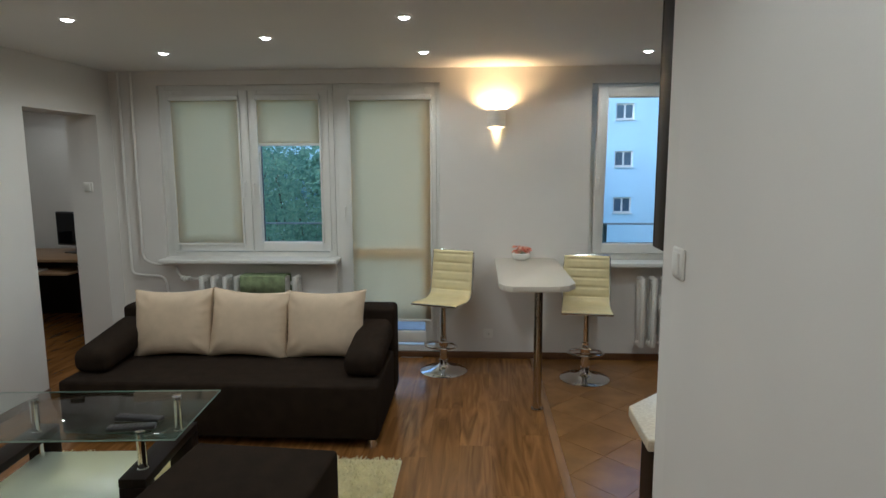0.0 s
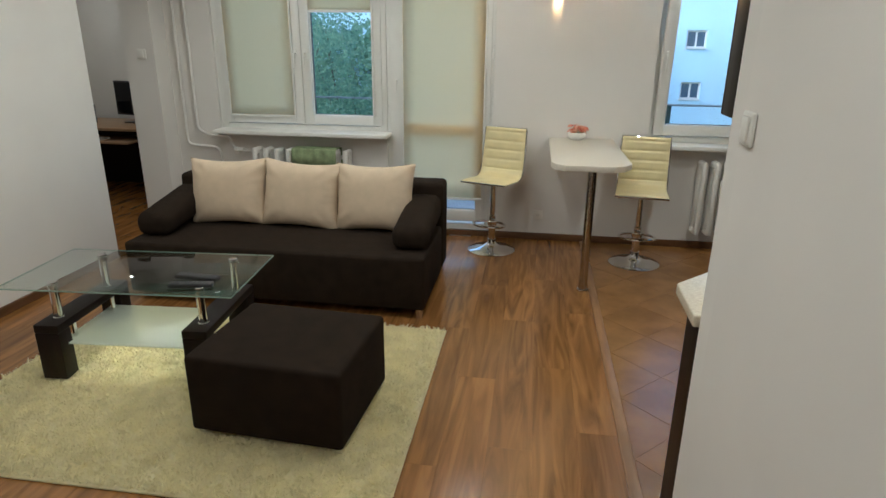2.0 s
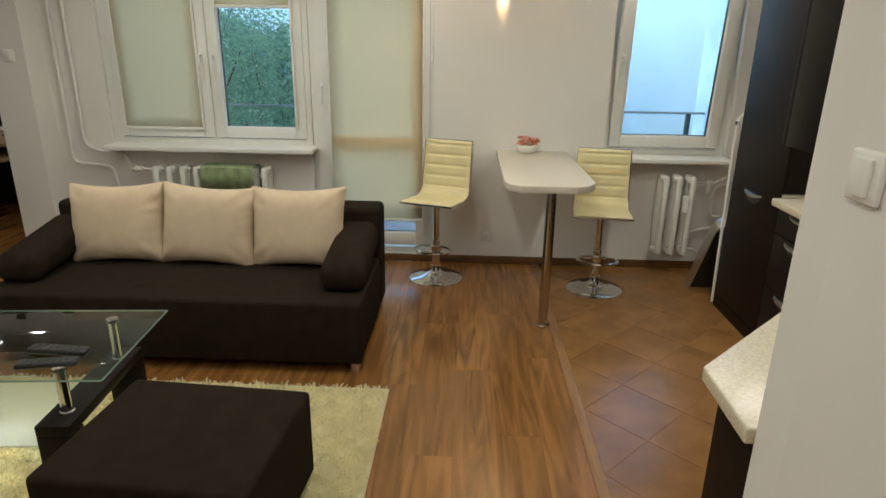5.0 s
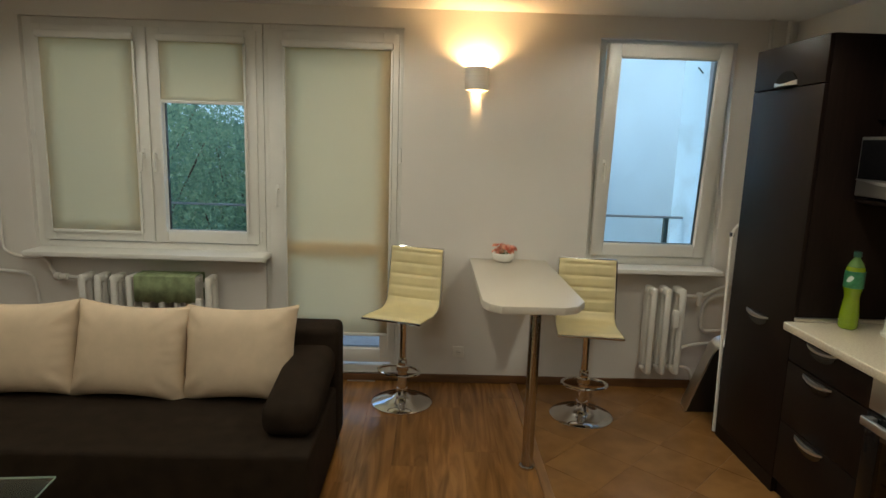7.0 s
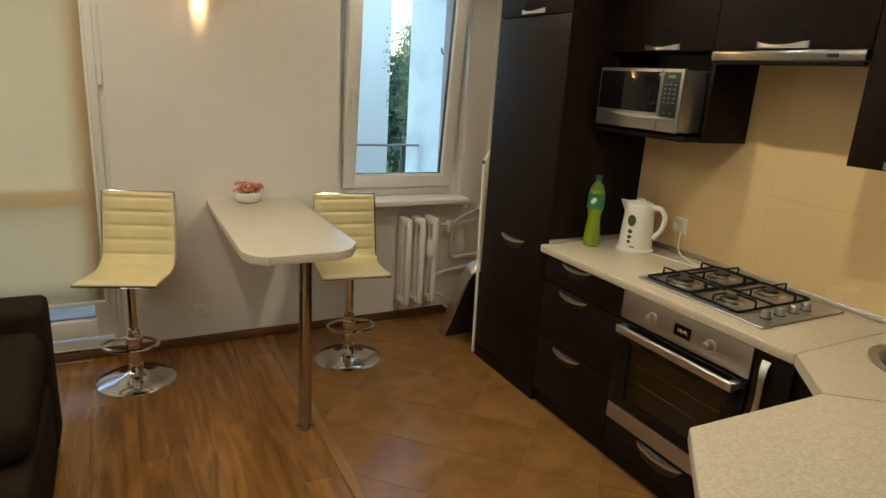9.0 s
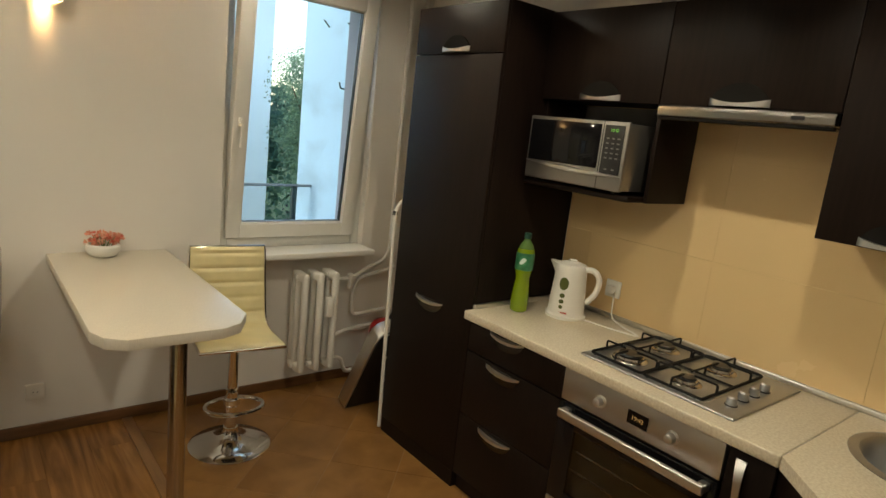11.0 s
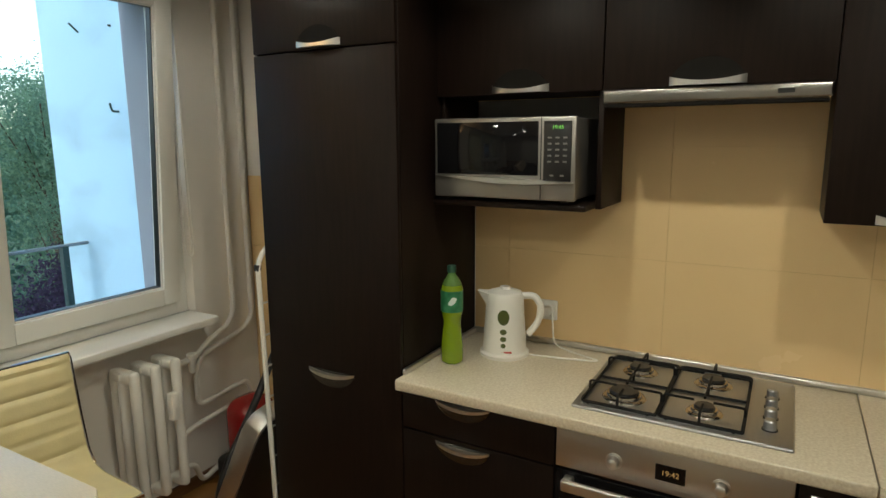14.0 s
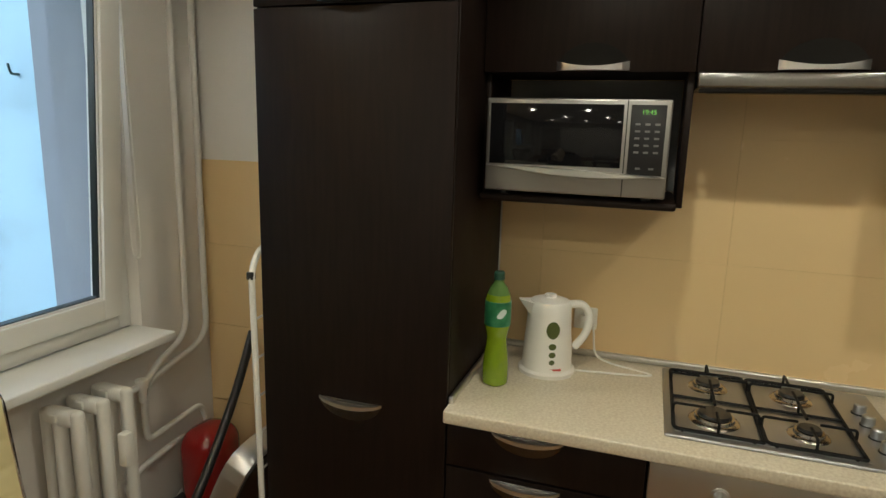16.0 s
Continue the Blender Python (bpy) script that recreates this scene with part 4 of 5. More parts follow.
# potted flowers on the bar
RED = material("red_petals", (0.60, 0.10, 0.06), 0.6, vary=0.5, scale=30, second=(0.80, 0.46, 0.32))
STEM = material("green_stems", (0.10, 0.18, 0.05), 0.7)
pot = thing("flower_bowl", (0.355, 5.17, 0.896), 0, "small white bowl of red and pink flowers", "flowers")
bm = bmesh.new()
add_lathe(bm, [(0.045, 0.0), (0.06, 0.008), (0.074, 0.03), (0.072, 0.052), (0.064, 0.06), (0.060, 0.058), (0.064, 0.045), (0.01, 0.04)], 26)
part(pot, "bowl", finish(bm, "bowl", WHITE))
rnd = random.Random(9)
bm = bmesh.new()
for k in range(34):
    a, r = rnd.uniform(0, 6.28), 0.075 * math.sqrt(rnd.random())
    c = Vector((r * math.cos(a), r * math.sin(a) * 0.8, rnd.uniform(0.07, 0.125) - 0.3 * r))
    for q in range(6):
        d = Vector([rnd.gauss(0, 1) for _ in range(3)]).normalized()
        e = d.orthogonal().normalized() * 0.009
        bm.faces.new([bm.verts.new(v) for v in (c, c + d * 0.012 + e, c + d * 0.022, c + d * 0.012 - e)])
part(pot, "petals", finish(bm, "petals", RED, smooth=False))
bm = bmesh.new()
for k in range(22):
    a, r = rnd.uniform(0, 6.28), rnd.uniform(0.02, 0.07)
    add_tube(bm, [(0.4 * r * math.cos(a), 0.4 * r * math.sin(a), 0.04), (r * math.cos(a), r * math.sin(a), rnd.uniform(0.07, 0.10))], 0.0018, 4)
part(pot, "stems", finish(bm, "stems", STEM))

# ---- kitchen ----
FX = 1.60             # plane of the fronts
TOP = 0.885           # worktop height
DARK_METAL = material("handle_recess", (0.12, 0.115, 0.11), 0.25, metal=1.0)


def half_moon(owner, y, z, w=0.17, up=False, x=FX):
    """Crescent handle: a curved bright lip and a half-round pressed plate behind it, facing -x."""
    s = 1 if up else -1
    n = 16
    plate = [(w / 2 * math.cos(math.pi * k / n), s * (0.064 if up else 0.052) * w / 0.17 * math.sin(math.pi * k / n)) for k in range(n + 1)]
    hd = part(owner, "handle", prism("handle_plate", DARK_METAL if not up else RECESS, plate, x - 0.004, x - 0.0005, axis="x"), (0, y, z), label="half-moon metal handle")
    bm = bmesh.new()
    lo, hi = [], []
    for k in range(n + 1):
        a = -w / 2 + w * k / n
        u = 2 * k / n - 1
        sag = 0.0 if up else 0.010 * (1 - u * u)
        out = 0.022 * math.sqrt(max(0, 1 - u * u)) + 0.004
        b0 = s * sag
        b1 = s * (sag + (w * (0.125 - 0.07 * (1 - u * u)) if up else 0.013 * (1 - 0.35 * u * u)))
        lo.append([bm.verts.new((x - q, a, b)) for q, b in ((0.001, b0), (out, b0), (out, b1), (0.001, b1))])
    for p, q in zip(lo, lo[1:]):
        for i in range(4):
            bm.faces.new((p[i], p[(i + 1) % 4], q[(i + 1) % 4], q[i]))
    bm.faces.new(lo[0]), bm.faces.new(lo[-1])
    part(hd, "lip", finish(bm, "lip", ALU))
    return hd


# tall fridge cabinet
tall = thing("tall_cabinet", (0, 0, 0), 0, "tall dark wenge fridge cabinet with two doors", "cabinet")
part(tall, "body", boxes("body", WENGE, (FX + 0.02, 2.168, 3.937, 4.553, 0.0, 2.20), bevel=0.002))
d = part(tall, "door", boxes("door", WENGE, (FX, FX + 0.018, 3.938, 4.552, 0.08, 1.983), bevel=0.003))
half_moon(d, 4.247, 0.843, 0.21)
d = part(tall, "door", boxes("door", WENGE, (FX, FX + 0.018, 3.938, 4.552, 1.988, 2.198), bevel=0.003))
half_moon(d, 4.247, 1.995, 0.19, up=True)
part(tall, "plinth", boxes("plinth", WENGE, (FX + 0.002, FX + 0.018, 3.94, 4.55, 0.0, 0.077)))

# drawers
dr = thing("drawer_cabinet", (0, 0, 0), 0, "dark wenge drawer cabinet with three drawers", "cabinet")
part(dr, "body", boxes("body", WENGE, (FX + 0.02, 2.168, 3.381, 3.935, 0.08, 0.843), bevel=0.002))
for z0, z1 in ((0.697, 0.841), (0.392, 0.691), (0.085, 0.388)):
    d = part(dr, "drawer", boxes("drawer", WENGE, (FX, FX + 0.018, 3.382, 3.934, z0, z1), bevel=0.003))
    half_moon(d, 3.70, z1 - 0.012, 0.20)
part(dr, "plinth", boxes("plinth", WENGE, (FX + 0.03, FX + 0.05, 3.381, 3.935, 0.0, 0.078)))

# oven in its housing
oven = thing("oven", (0, 0, 0), 0, "stainless built-in oven with a black glass door", "oven")
part(oven, "housing", boxes("housing", WENGE, (FX + 0.045, 2.16, 2.742, 3.377, 0.08, 0.843)))
part(oven, "panel", boxes("panel", STEEL, (FX - 0.006, FX + 0.04, 2.745, 3.375, 0.705, 0.830), bevel=0.003), label="brushed steel control panel")
od = part(oven, "door", boxes("door", SCREEN, (FX - 0.008, FX + 0.012, 2.745, 2.825, 0.300, 0.698), (FX - 0.008, FX + 0.012, 3.295, 3.375, 0.300, 0.698), (FX - 0.008, FX + 0.012, 2.825, 3.295, 0.300, 0.345), (FX - 0.008, FX + 0.012, 2.825, 3.295, 0.605, 0.698), bevel=0.003), label="black glass oven door")
OVEN_GLASS = clear_glass("smoked_oven_glass", (0.66, 0.62, 0.54))
CAVITY = material("oven_cavity", (0.15, 0.125, 0.085), 0.5, vary=0.2, scale=6)
part(od, "window", boxes("window", OVEN_GLASS, (FX - 0.006, FX - 0.003, 2.823, 3.297, 0.343, 0.607)))
part(od, "cavity", boxes("cavity", CAVITY, (FX + 0.040, FX + 0.043, 2.75, 3.37, 0.302, 0.696)))
bm = bmesh.new()
for rz in (0.512, 0.430):
    add_tube(bm, [(FX + 0.028, 2.83, rz), (FX + 0.028, 3.29, rz)], 0.0042, 6)
part(od, "rack", finish(bm, "rack", CHROME), label="chrome oven rack")
part(od, "handle", boxes("bar", ALU, (FX - 0.060, FX - 0.042, 2.765, 3.343, 0.655, 0.690), (FX - 0.042, FX - 0.0075, 2.765, 2.795, 0.658, 0.687), (FX - 0.042, FX - 0.0075, 3.313, 3.343, 0.658, 0.687), bevel=0.006, seg=3), label="aluminium bar handle")
part(oven, "lower_strip", boxes("lower_strip", STEEL, (FX - 0.008, FX + 0.035, 2.745, 3.375, 0.222, 0.297), bevel=0.003))
for ky in (3.20, 2.915):
    part(oven, "knob", lathe("knob", ALU, [(0.024, 0), (0.024, 0.004), (0.018, 0.006), (0.015, 0.028), (0.012, 0.030)], 20), (FX - 0.006, ky, 0.765), (0, -90, 0))
disp = part(oven, "display", boxes("display", SCREEN, (FX - 0.0085, FX - 0.0065, 3.005, 3.085, 0.742, 0.790)))
AMBER = glow_material("amber_digits", (1.0, 0.55, 0.18), 0.10)
GREEN_GLOW = glow_material("green_digits", (0.35, 1.0, 0.15), 0.22)


def writing(owner, body, size, at, turn, mat, name="digits"):
    c = bpy.data.curves.new(name, "FONT")
    c.body, c.size, c.align_x, c.align_y, c.extrude = body, size, "CENTER", "CENTER", 0.0004
    c.materials.append(mat)
    return part(owner, name, c, at, turn)


writing(disp, "19:42", 0.022, (FX - 0.0095, 3.045, 0.766), (90, 0, -90), AMBER)
od2 = part(oven, "drawer", boxes("drawer", WENGE, (FX, FX + 0.018, 2.745, 3.375, 0.085, 0.215), bevel=0.003))
half_moon(od2, 3.06, 0.205, 0.24)
part(oven, "plinth", boxes("plinth", WENGE, (FX + 0.03, FX + 0.05, 2.742, 3.378, 0.0, 0.078)))

# corner sink cabinet and the short run under the peninsula
corner = thing("corner_cabinet", (0, 0, 0), 0, "dark wenge corner sink cabinet", "cabinet")
part(corner, "body", prism("body", WENGE, [(FX + 0.02, 2.738), (FX + 0.02, 2.60), (1.40, 2.37), (1.40, 1.80), (2.165, 1.80), (2.165, 2.738)], 0.0, 0.70))
part(corner, "front_rail", prism("front_rail", WENGE, [(FX + 0.02, 2.60), (1.40, 2.37), (1.42, 2.35), (FX + 0.04, 2.58)], 0.701, 0.843))
part(corner, "filler", boxes("filler", WENGE, (FX, FX + 0.018, 2.60, 2.738, 0.085, 0.836), bevel=0.003))
bm = bmesh.new()
strip = []
for k in range(17):
    u = 2 * k / 16 - 1
    out, half = 0.030 - 0.026 * u * u * u * u, 0.010 + 0.006 * u * u
    cy, cz = 2.695 - 0.012 * (1 - u * u), 0.675 + 0.125 * u
    strip.append([bm.verts.new(v) for v in ((FX - out, cy - half, cz), (FX - out, cy + half, cz), (FX - out + 0.005, cy + half, cz), (FX - out + 0.005, cy - half, cz))])
for p, q in zip(strip, strip[1:]):
    for i in range(4):
        bm.faces.new((p[i], p[(i + 1) % 4], q[(i + 1) % 4], q[i]))
bm.faces.new(strip[0]), bm.faces.new(strip[-1])
part(corner, "handle", finish(bm, "handle", ALU), label="bowed aluminium strip handle")
pen = thing("peninsula_cabinet", (0, 0, 0), 0, "dark wenge base cabinet under the worktop end", "cabinet")
part(pen, "body", prism("body", WENGE, [(0.56, 1.785), (0.56, 2.03), (0.90, 2.36), (1.398, 2.36), (1.398, 1.785)], 0.0, 0.843, 0.002))

# worktops
w1 = thing("worktop", (0, 0, 0), 0, "speckled beige laminate worktop", "worktop")
part(w1, "slab", prism("slab", COUNTER, [(1.553, 3.934), (1.553, 2.583), (2.168, 2.583), (2.168, 3.934)], 0.846, TOP, 0.006, seg=3))
SX, SY, SR = 1.90, 2.30, 0.195
arc = [(SX + SR * math.cos(math.pi * k / 20), SR * math.sin(math.pi * k / 20)) for k in range(21)]
part(w1, "slab", prism("slab", COUNTER, [(2.168, SY), (2.168, 2.580), (1.555, 2.580), (1.372, 2.385), (1.485, SY)] + [(x, SY + y) for x, y in arc[::-1]], 0.846, TOP))
part(w1, "slab", prism("slab", COUNTER, [(1.485, SY), (2.168, 1.785), (2.168, SY)] + [(x, SY - y) for x, y in arc], 0.846, TOP))
part(w1, "slab", prism("slab", COUNTER, [(1.369, 2.387), (0.872, 2.405), (0.517, 2.050), (0.512, 1.785), (2.15, 1.785)], 0.846, TOP, 0.006, seg=3))
part(w1, "joint", boxes("joint", ALU, (1.556, 2.167, 2.5805, 2.5825, 0.86, TOP + 0.0008)))
part(w1, "edge_strip", boxes("edge_strip", ALU, (2.148, 2.168, 1.80, 3.934, TOP, TOP + 0.022), (1.60, 2.148, 3.918, 3.934, TOP, TOP + 0.022), bevel=0.006, seg=3))

sink = thing("sink", (SX, SY, TOP), 0, "round stainless steel sink set into the worktop", "sink")
bm = bmesh.new()
add_lathe(bm, [(0.222, 0.0006), (0.224, 0.004), (0.214, 0.006), (0.196, 0.004), (0.188, -0.004), (0.182, -0.03), (0.172, -0.12), (0.150, -0.145), (0.05, -0.150), (0.002, -0.151)], 48, caps=False)
part(sink, "bowl", finish(bm, "bowl", HOB))
part(sink, "drain", lathe("drain", CHROME, [(0.045, -0.1495), (0.042, -0.146), (0.02, -0.147)], 24))

# gas hob
hob = thing("gas_hob", (0, 0, TOP), 0, "stainless gas hob with four burners and iron grates", "hob")
HX0, HX1, HY0, HY1 = 1.63, 2.12, 2.755, 3.345
part(hob, "plate", boxes("plate", HOB, (HX0, HX1, HY0, HY1, 0, 0.010), bevel=0.005, seg=3))
part(hob, "well", boxes("well", HOB, (HX0 + 0.025, HX1 - 0.02, HY0 + 0.11, HY1 - 0.025, 0.0095, 0.0115), bevel=0.001))
for bx, by, br in ((1.755, 3.215, 0.045), (1.99, 3.215, 0.036), (1.755, 2.985, 0.03), (1.99, 2.985, 0.036)):
    bn = part(hob, "burner", lathe("burner", SATIN, [(br + 0.022, 0.0115), (br + 0.018, 0.016), (br + 0.008, 0.018), (br + 0.006, 0.026), (br, 0.027)], 26), (bx, by, 0))
    part(bn, "cap", lathe("cap", BLACK, [(br - 0.002, 0.0272), (br, 0.030), (br - 0.004, 0.036), (0.004, 0.037)], 24))
for gy0, gy1 in ((3.105, 3.322), (2.878, 3.098)):
    bm = bmesh.new()
    low, high = 0.0165, 0.046
    x0, x1 = HX0 + 0.028, HX1 - 0.024
    add_tube(bm, smooth_path([(x0, gy0, low), (x1, gy0, low), (x1, gy1, low), (x0, gy1, low), (x0, gy0, low)], 0.02, 3), 0.0050, 6)
    add_tube(bm, [((x0 + x1) / 2, gy0, low), ((x0 + x1) / 2, gy1, low)], 0.0045, 6)
    cy = (gy0 + gy1) / 2
    for cx, edge in ((1.755, x0), (1.99, x1)):
        mid = (x0 + x1) / 2
        for a, b in (((edge, cy), (cx + (0.026 if edge > cx else -0.026), cy)), ((mid, cy), (cx + (0.026 if mid > cx else -0.026), cy)), ((cx, gy0), (cx, cy - 0.026)), ((cx, gy1), (cx, cy + 0.026))):
            add_tube(bm, smooth_path([(*a, low), (*a, high), (*b, high)], 0.008, 3), 0.0042, 6)
    for cx in (x0, x1):
        for q in (gy0 + 0.022, gy1 - 0.022):
            add_tube(bm, [(cx, q, low), (cx, q, 0.0102)], 0.005, 6)
    part(hob, "grate", finish(bm, "grate", IRON))
for k in range(4):
    kn = part(hob, "knob", lathe("knob", HOB, [(0.017, 0.013), (0.0165, 0.036), (0.013, 0.040), (0.005, 0.041)], 18), (1.73 + 0.078 * k, 2.815, 0))
    part(kn, "ring", lathe("ring", BLACK, [(0.021, 0.0102), (0.020, 0.0128), (0.010, 0.0129)], 18))

# wall cabinets
UX = 1.86
up1 = thing("wall_cabinet", (0, 0, 0), 0, "dark wenge wall cabinet above the microwave", "cabinet", "wall cabinets")
part(up1, "body", boxes("body", WENGE, (UX + 0.018, 2.168, 3.348, 3.935, 1.832, 2.19)))
d = part(up1, "door", boxes("door", WENGE, (UX - 0.001, UX + 0.016, 3.348, 3.934, 1.830, 2.192), bevel=0.003))
half_moon(d, 3.62, 1.834, 0.20, up=True, x=UX)
part(up1, "side_panel", boxes("side_panel", WENGE, (UX + 0.03, 2.168, 3.347, 3.365, 1.458, 1.830), bevel=0.002))
part(up1, "side_panel", boxes("side_panel", WENGE, (UX + 0.03, 2.168, 3.918, 3.935, 1.458, 1.830), bevel=0.002))
part(up1, "shelf", boxes("shelf", WENGE, (1.79, 2.168, 3.366, 3.917, 1.458, 1.480), bevel=0.008, seg=3))
GREY_BOARD = material("grey_board", (0.17, 0.165, 0.16), 0.6, vary=0.05, scale=6)
part(up1, "back_panel", boxes("back_panel", GREY_BOARD, (2.155, 2.167, 3.366, 3.917, 1.481, 1.829)))
up2 = thing("wall_cabinet", (0, 0, 0), 0, "dark wenge wall cabinet above the hood", "cabinet", "wall cabinets")
part(up2, "body", boxes("body", WENGE, (UX + 0.018, 2.168, 2.738, 3.345, 1.832, 2.19)))
d = part(up2, "door", boxes("door", WENGE, (UX - 0.001, UX + 0.016, 2.738, 3.345, 1.830, 2.192), bevel=0.003))
half_moon(d, 3.05, 1.834, 0.205, up=True, x=UX)
up3 = thing("wall_cabinet", (0, 0, 0), 0, "dark wenge corner wall cabinet", "cabinet", "wall cabinets")
part(up3, "body", prism("body", WENGE, [(UX + 0.018, 2.735), (UX + 0.018, 2.28), (1.70, 2.12), (1.70, 1.785), (2.168, 1.785), (2.168, 2.735)], 1.457, 2.19))
d = part(up3, "door", boxes("door", WENGE, (UX - 0.001, UX + 0.016, 2.30, 2.735, 1.455, 2.192), bevel=0.003))
half_moon(d, 2.52, 1.459, 0.20, up=True, x=UX)
part(up3, "door", prism("door", WENGE, [(UX, 2.292), (1.684, 2.116), (1.695, 2.104), (UX + 0.014, 2.282)], 1.455, 2.192, 0.002))

up4 = thing("wall_cabinet", (0, 0, 0), 0, "dark wenge wall cabinet over the worktop end", "cabinet", "wall cabinets")
part(up4, "body", boxes("body", WENGE, (0.532, 1.698, 1.785, 1.888, 1.460, 2.19), bevel=0.002))
for x0, x1 in ((0.533, 1.104), (1.108, 1.68)):
    part(up4, "door", boxes("door", WENGE, (x0, x1, 1.8895, 1.906, 1.460, 2.19), bevel=0.003))

hood = thing("cooker_hood", (0, 0, 0), 0, "flat stainless steel cooker hood under the cabinet", "hood")
part(hood, "visor", boxes("visor", HOOD_STEEL, (1.845, 1.875, 2.742, 3.342, 1.788, 1.828), bevel=0.006, seg=3), label="brushed steel visor")
part(hood, "body", boxes("body", HOOD_STEEL, (1.876, 2.16, 2.745, 3.34, 1.792, 1.830), bevel=0.003))
part(hood, "filter", boxes("filter", DARK_METAL, (1.90, 2.13, 2.78, 3.30, 1.788, 1.791)))
part(hood, "lip", boxes("lip", RECESS, (1.850, 1.878, 2.748, 3.336, 1.776, 1.787), bevel=0.003))
part(hood, "badge", boxes("badge", BLACK, (1.8435, 1.846, 2.83, 2.87, 1.802, 1.814)))
duct = solid("vent_duct", lathe("vent_duct", ENAMEL, [(0.06, 0.0), (0.06, 0.308)], 24), "white round vent duct above the cabinets", "duct", at=(2.06, 3.62, 2.191))

# microwave on its shelf
mw = thing("microwave", (1.775, 3.648, 1.481), 0, "silver microwave oven with a black glass door", "microwave")
part(mw, "case", boxes("case", SILVER, (0.02, 0.36, -0.243, 0.243, 0.012, 0.268), bevel=0.006))
part(mw, "front", boxes("front", SILVER, (0.0, 0.019, -0.250, 0.250, 0.010, 0.272), bevel=0.006, seg=3), label="silver front frame")
part(mw, "door_glass", boxes("door_glass", SCREEN, (-0.0035, 0.001, -0.128, 0.238, 0.088, 0.258), bevel=0.002), label="black glass door")
part(mw, "control_panel", boxes("control_panel", BLACK, (-0.0035, 0.001, -0.236, -0.146, 0.072, 0.258), bevel=0.002), label="black control panel")
bm = bmesh.new()
lo = []
for k in range(21):
    u = k / 20
    yy = 0.245 - 0.49 * u
    z1 = 0.086 - 0.022 * max(0, u - 0.2) ** 1.2
    z0 = z1 - 0.004 - 0.018 * math.sin(math.pi * min(1, u * 1.02))
    out = 0.008 + 0.016 * math.sin(math.pi * u)
    lo.append([bm.verts.new(v) for v in ((-0.001, yy, z0), (-out, yy, z0 + 0.003), (-out, yy, z1 - 0.003), (-0.001, yy, z1))])
for a, b in zip(lo, lo[1:]):
    for i in range(4):
        bm.faces.new((a[i], a[(i + 1) % 4], b[(i + 1) % 4], b[i]))
bm.faces.new(lo[0]), bm.faces.new(lo[-1])
part(mw, "handle", finish(bm, "handle", ALU), label="curved silver handle")
part(mw, "door_gap", boxes("door_gap", BLACK, (-0.0008, 0.002, -0.1385, -0.1355, 0.012, 0.270)))
writing(mw, "19:45", 0.017, (-0.0042, -0.192, 0.238), (90, 0, -90), GREEN_GLOW)
GREYTEXT = material("grey_print", (0.16, 0.16, 0.16), 0.6)
btn = boxes("button", GREYTEXT, (-0.0006, 0, -0.0065, 0.0065, -0.0028, 0.0028))
for r in range(5):
    for c in range(3):
        part(mw, "button", btn, (-0.0036, -0.216 + 0.025 * c, 0.207 - 0.0185 * r))
for c in range(2):
    part(mw, "button", btn, (-0.0036, -0.208 + 0.034 * c, 0.090))
for fy in (-0.2, 0.2):
    for fx in (0.04, 0.32):
        part(mw, "foot", lathe("foot", BLACK, [(0.014, 0), (0.014, 0.012)], 12), (fx, fy, 0))

# kettle
kettle = thing("electric_kettle", (1.968, 3.712, TOP), 110, "white plastic electric kettle with green windows", "kettle")
bm = bmesh.new()
prof = [(0.088, 0.0), (0.090, 0.012), (0.080, 0.018), (0.079, 0.025), (0.076, 0.08), (0.071, 0.14), (0.068, 0.19), (0.067, 0.215), (0.060, 0.226), (0.045, 0.231), (0.020, 0.236), (0.018, 0.244), (0.004, 0.245)]
add_lathe(bm, prof, 36)
kettle.scale = (1.03, 1.03, 1.07)
part(kettle, "body", finish(bm, "body", WHITE))
bm = bmesh.new()
sp = [[bm.verts.new(v) for v in ((0.055, -0.030, 0.17), (0.055, 0.030, 0.17), (0.055, 0.034, 0.222), (0.055, -0.034, 0.222))], [bm.verts.new(v) for v in ((0.070, -0.012, 0.19), (0.070, 0.012, 0.19), (0.098, 0.010, 0.228), (0.098, -0.010, 0.228))]]
for i in range(4):
    bm.faces.new((sp[0][i], sp[0][(i + 1) % 4], sp[1][(i + 1) % 4], sp[1][i]))
bm.faces.new(sp[0]), bm.faces.new(sp[1])
part(kettle, "spout", finish(bm, "spout", WHITE))
bm = bmesh.new()
add_tube(bm, smooth_path([(-0.055, 0, 0.212), (-0.105, 0, 0.216), (-0.130, 0, 0.18), (-0.122, 0, 0.12), (-0.085, 0, 0.075)], 0.035, 6), 0.0125, 12)
part(kettle, "handle", finish(bm, "handle", WHITE))
OLIVE = material("olive_window", (0.09, 0.11, 0.035), 0.2)
REDP = material("red_print", (0.5, 0.08, 0.06), 0.5)
for z, a, b in ((0.150, 0.021, 0.027), (0.100, 0.012, 0.010), (0.075, 0.011, 0.009), (0.052, 0.009, 0.008)):
    r = 0.0795 - z * 0.055
    n = 18
    bm = bmesh.new()
    g = []
    for k in range(n):
        yy = a * math.cos(2 * math.pi * k / n)
        zz = b * math.sin(2 * math.pi * k / n)
        g.append(bm.verts.new((yy, math.sqrt((r + 0.002) ** 2 - yy * yy), z + zz)))
    bm.faces.new(g)
    part(kettle, "gauge", finish(bm, "gauge", OLIVE, smooth=False))
part(kettle, "mark", boxes("mark", REDP, (-0.030, 0.004, 0.0740, 0.0785, 0.026, 0.032)))
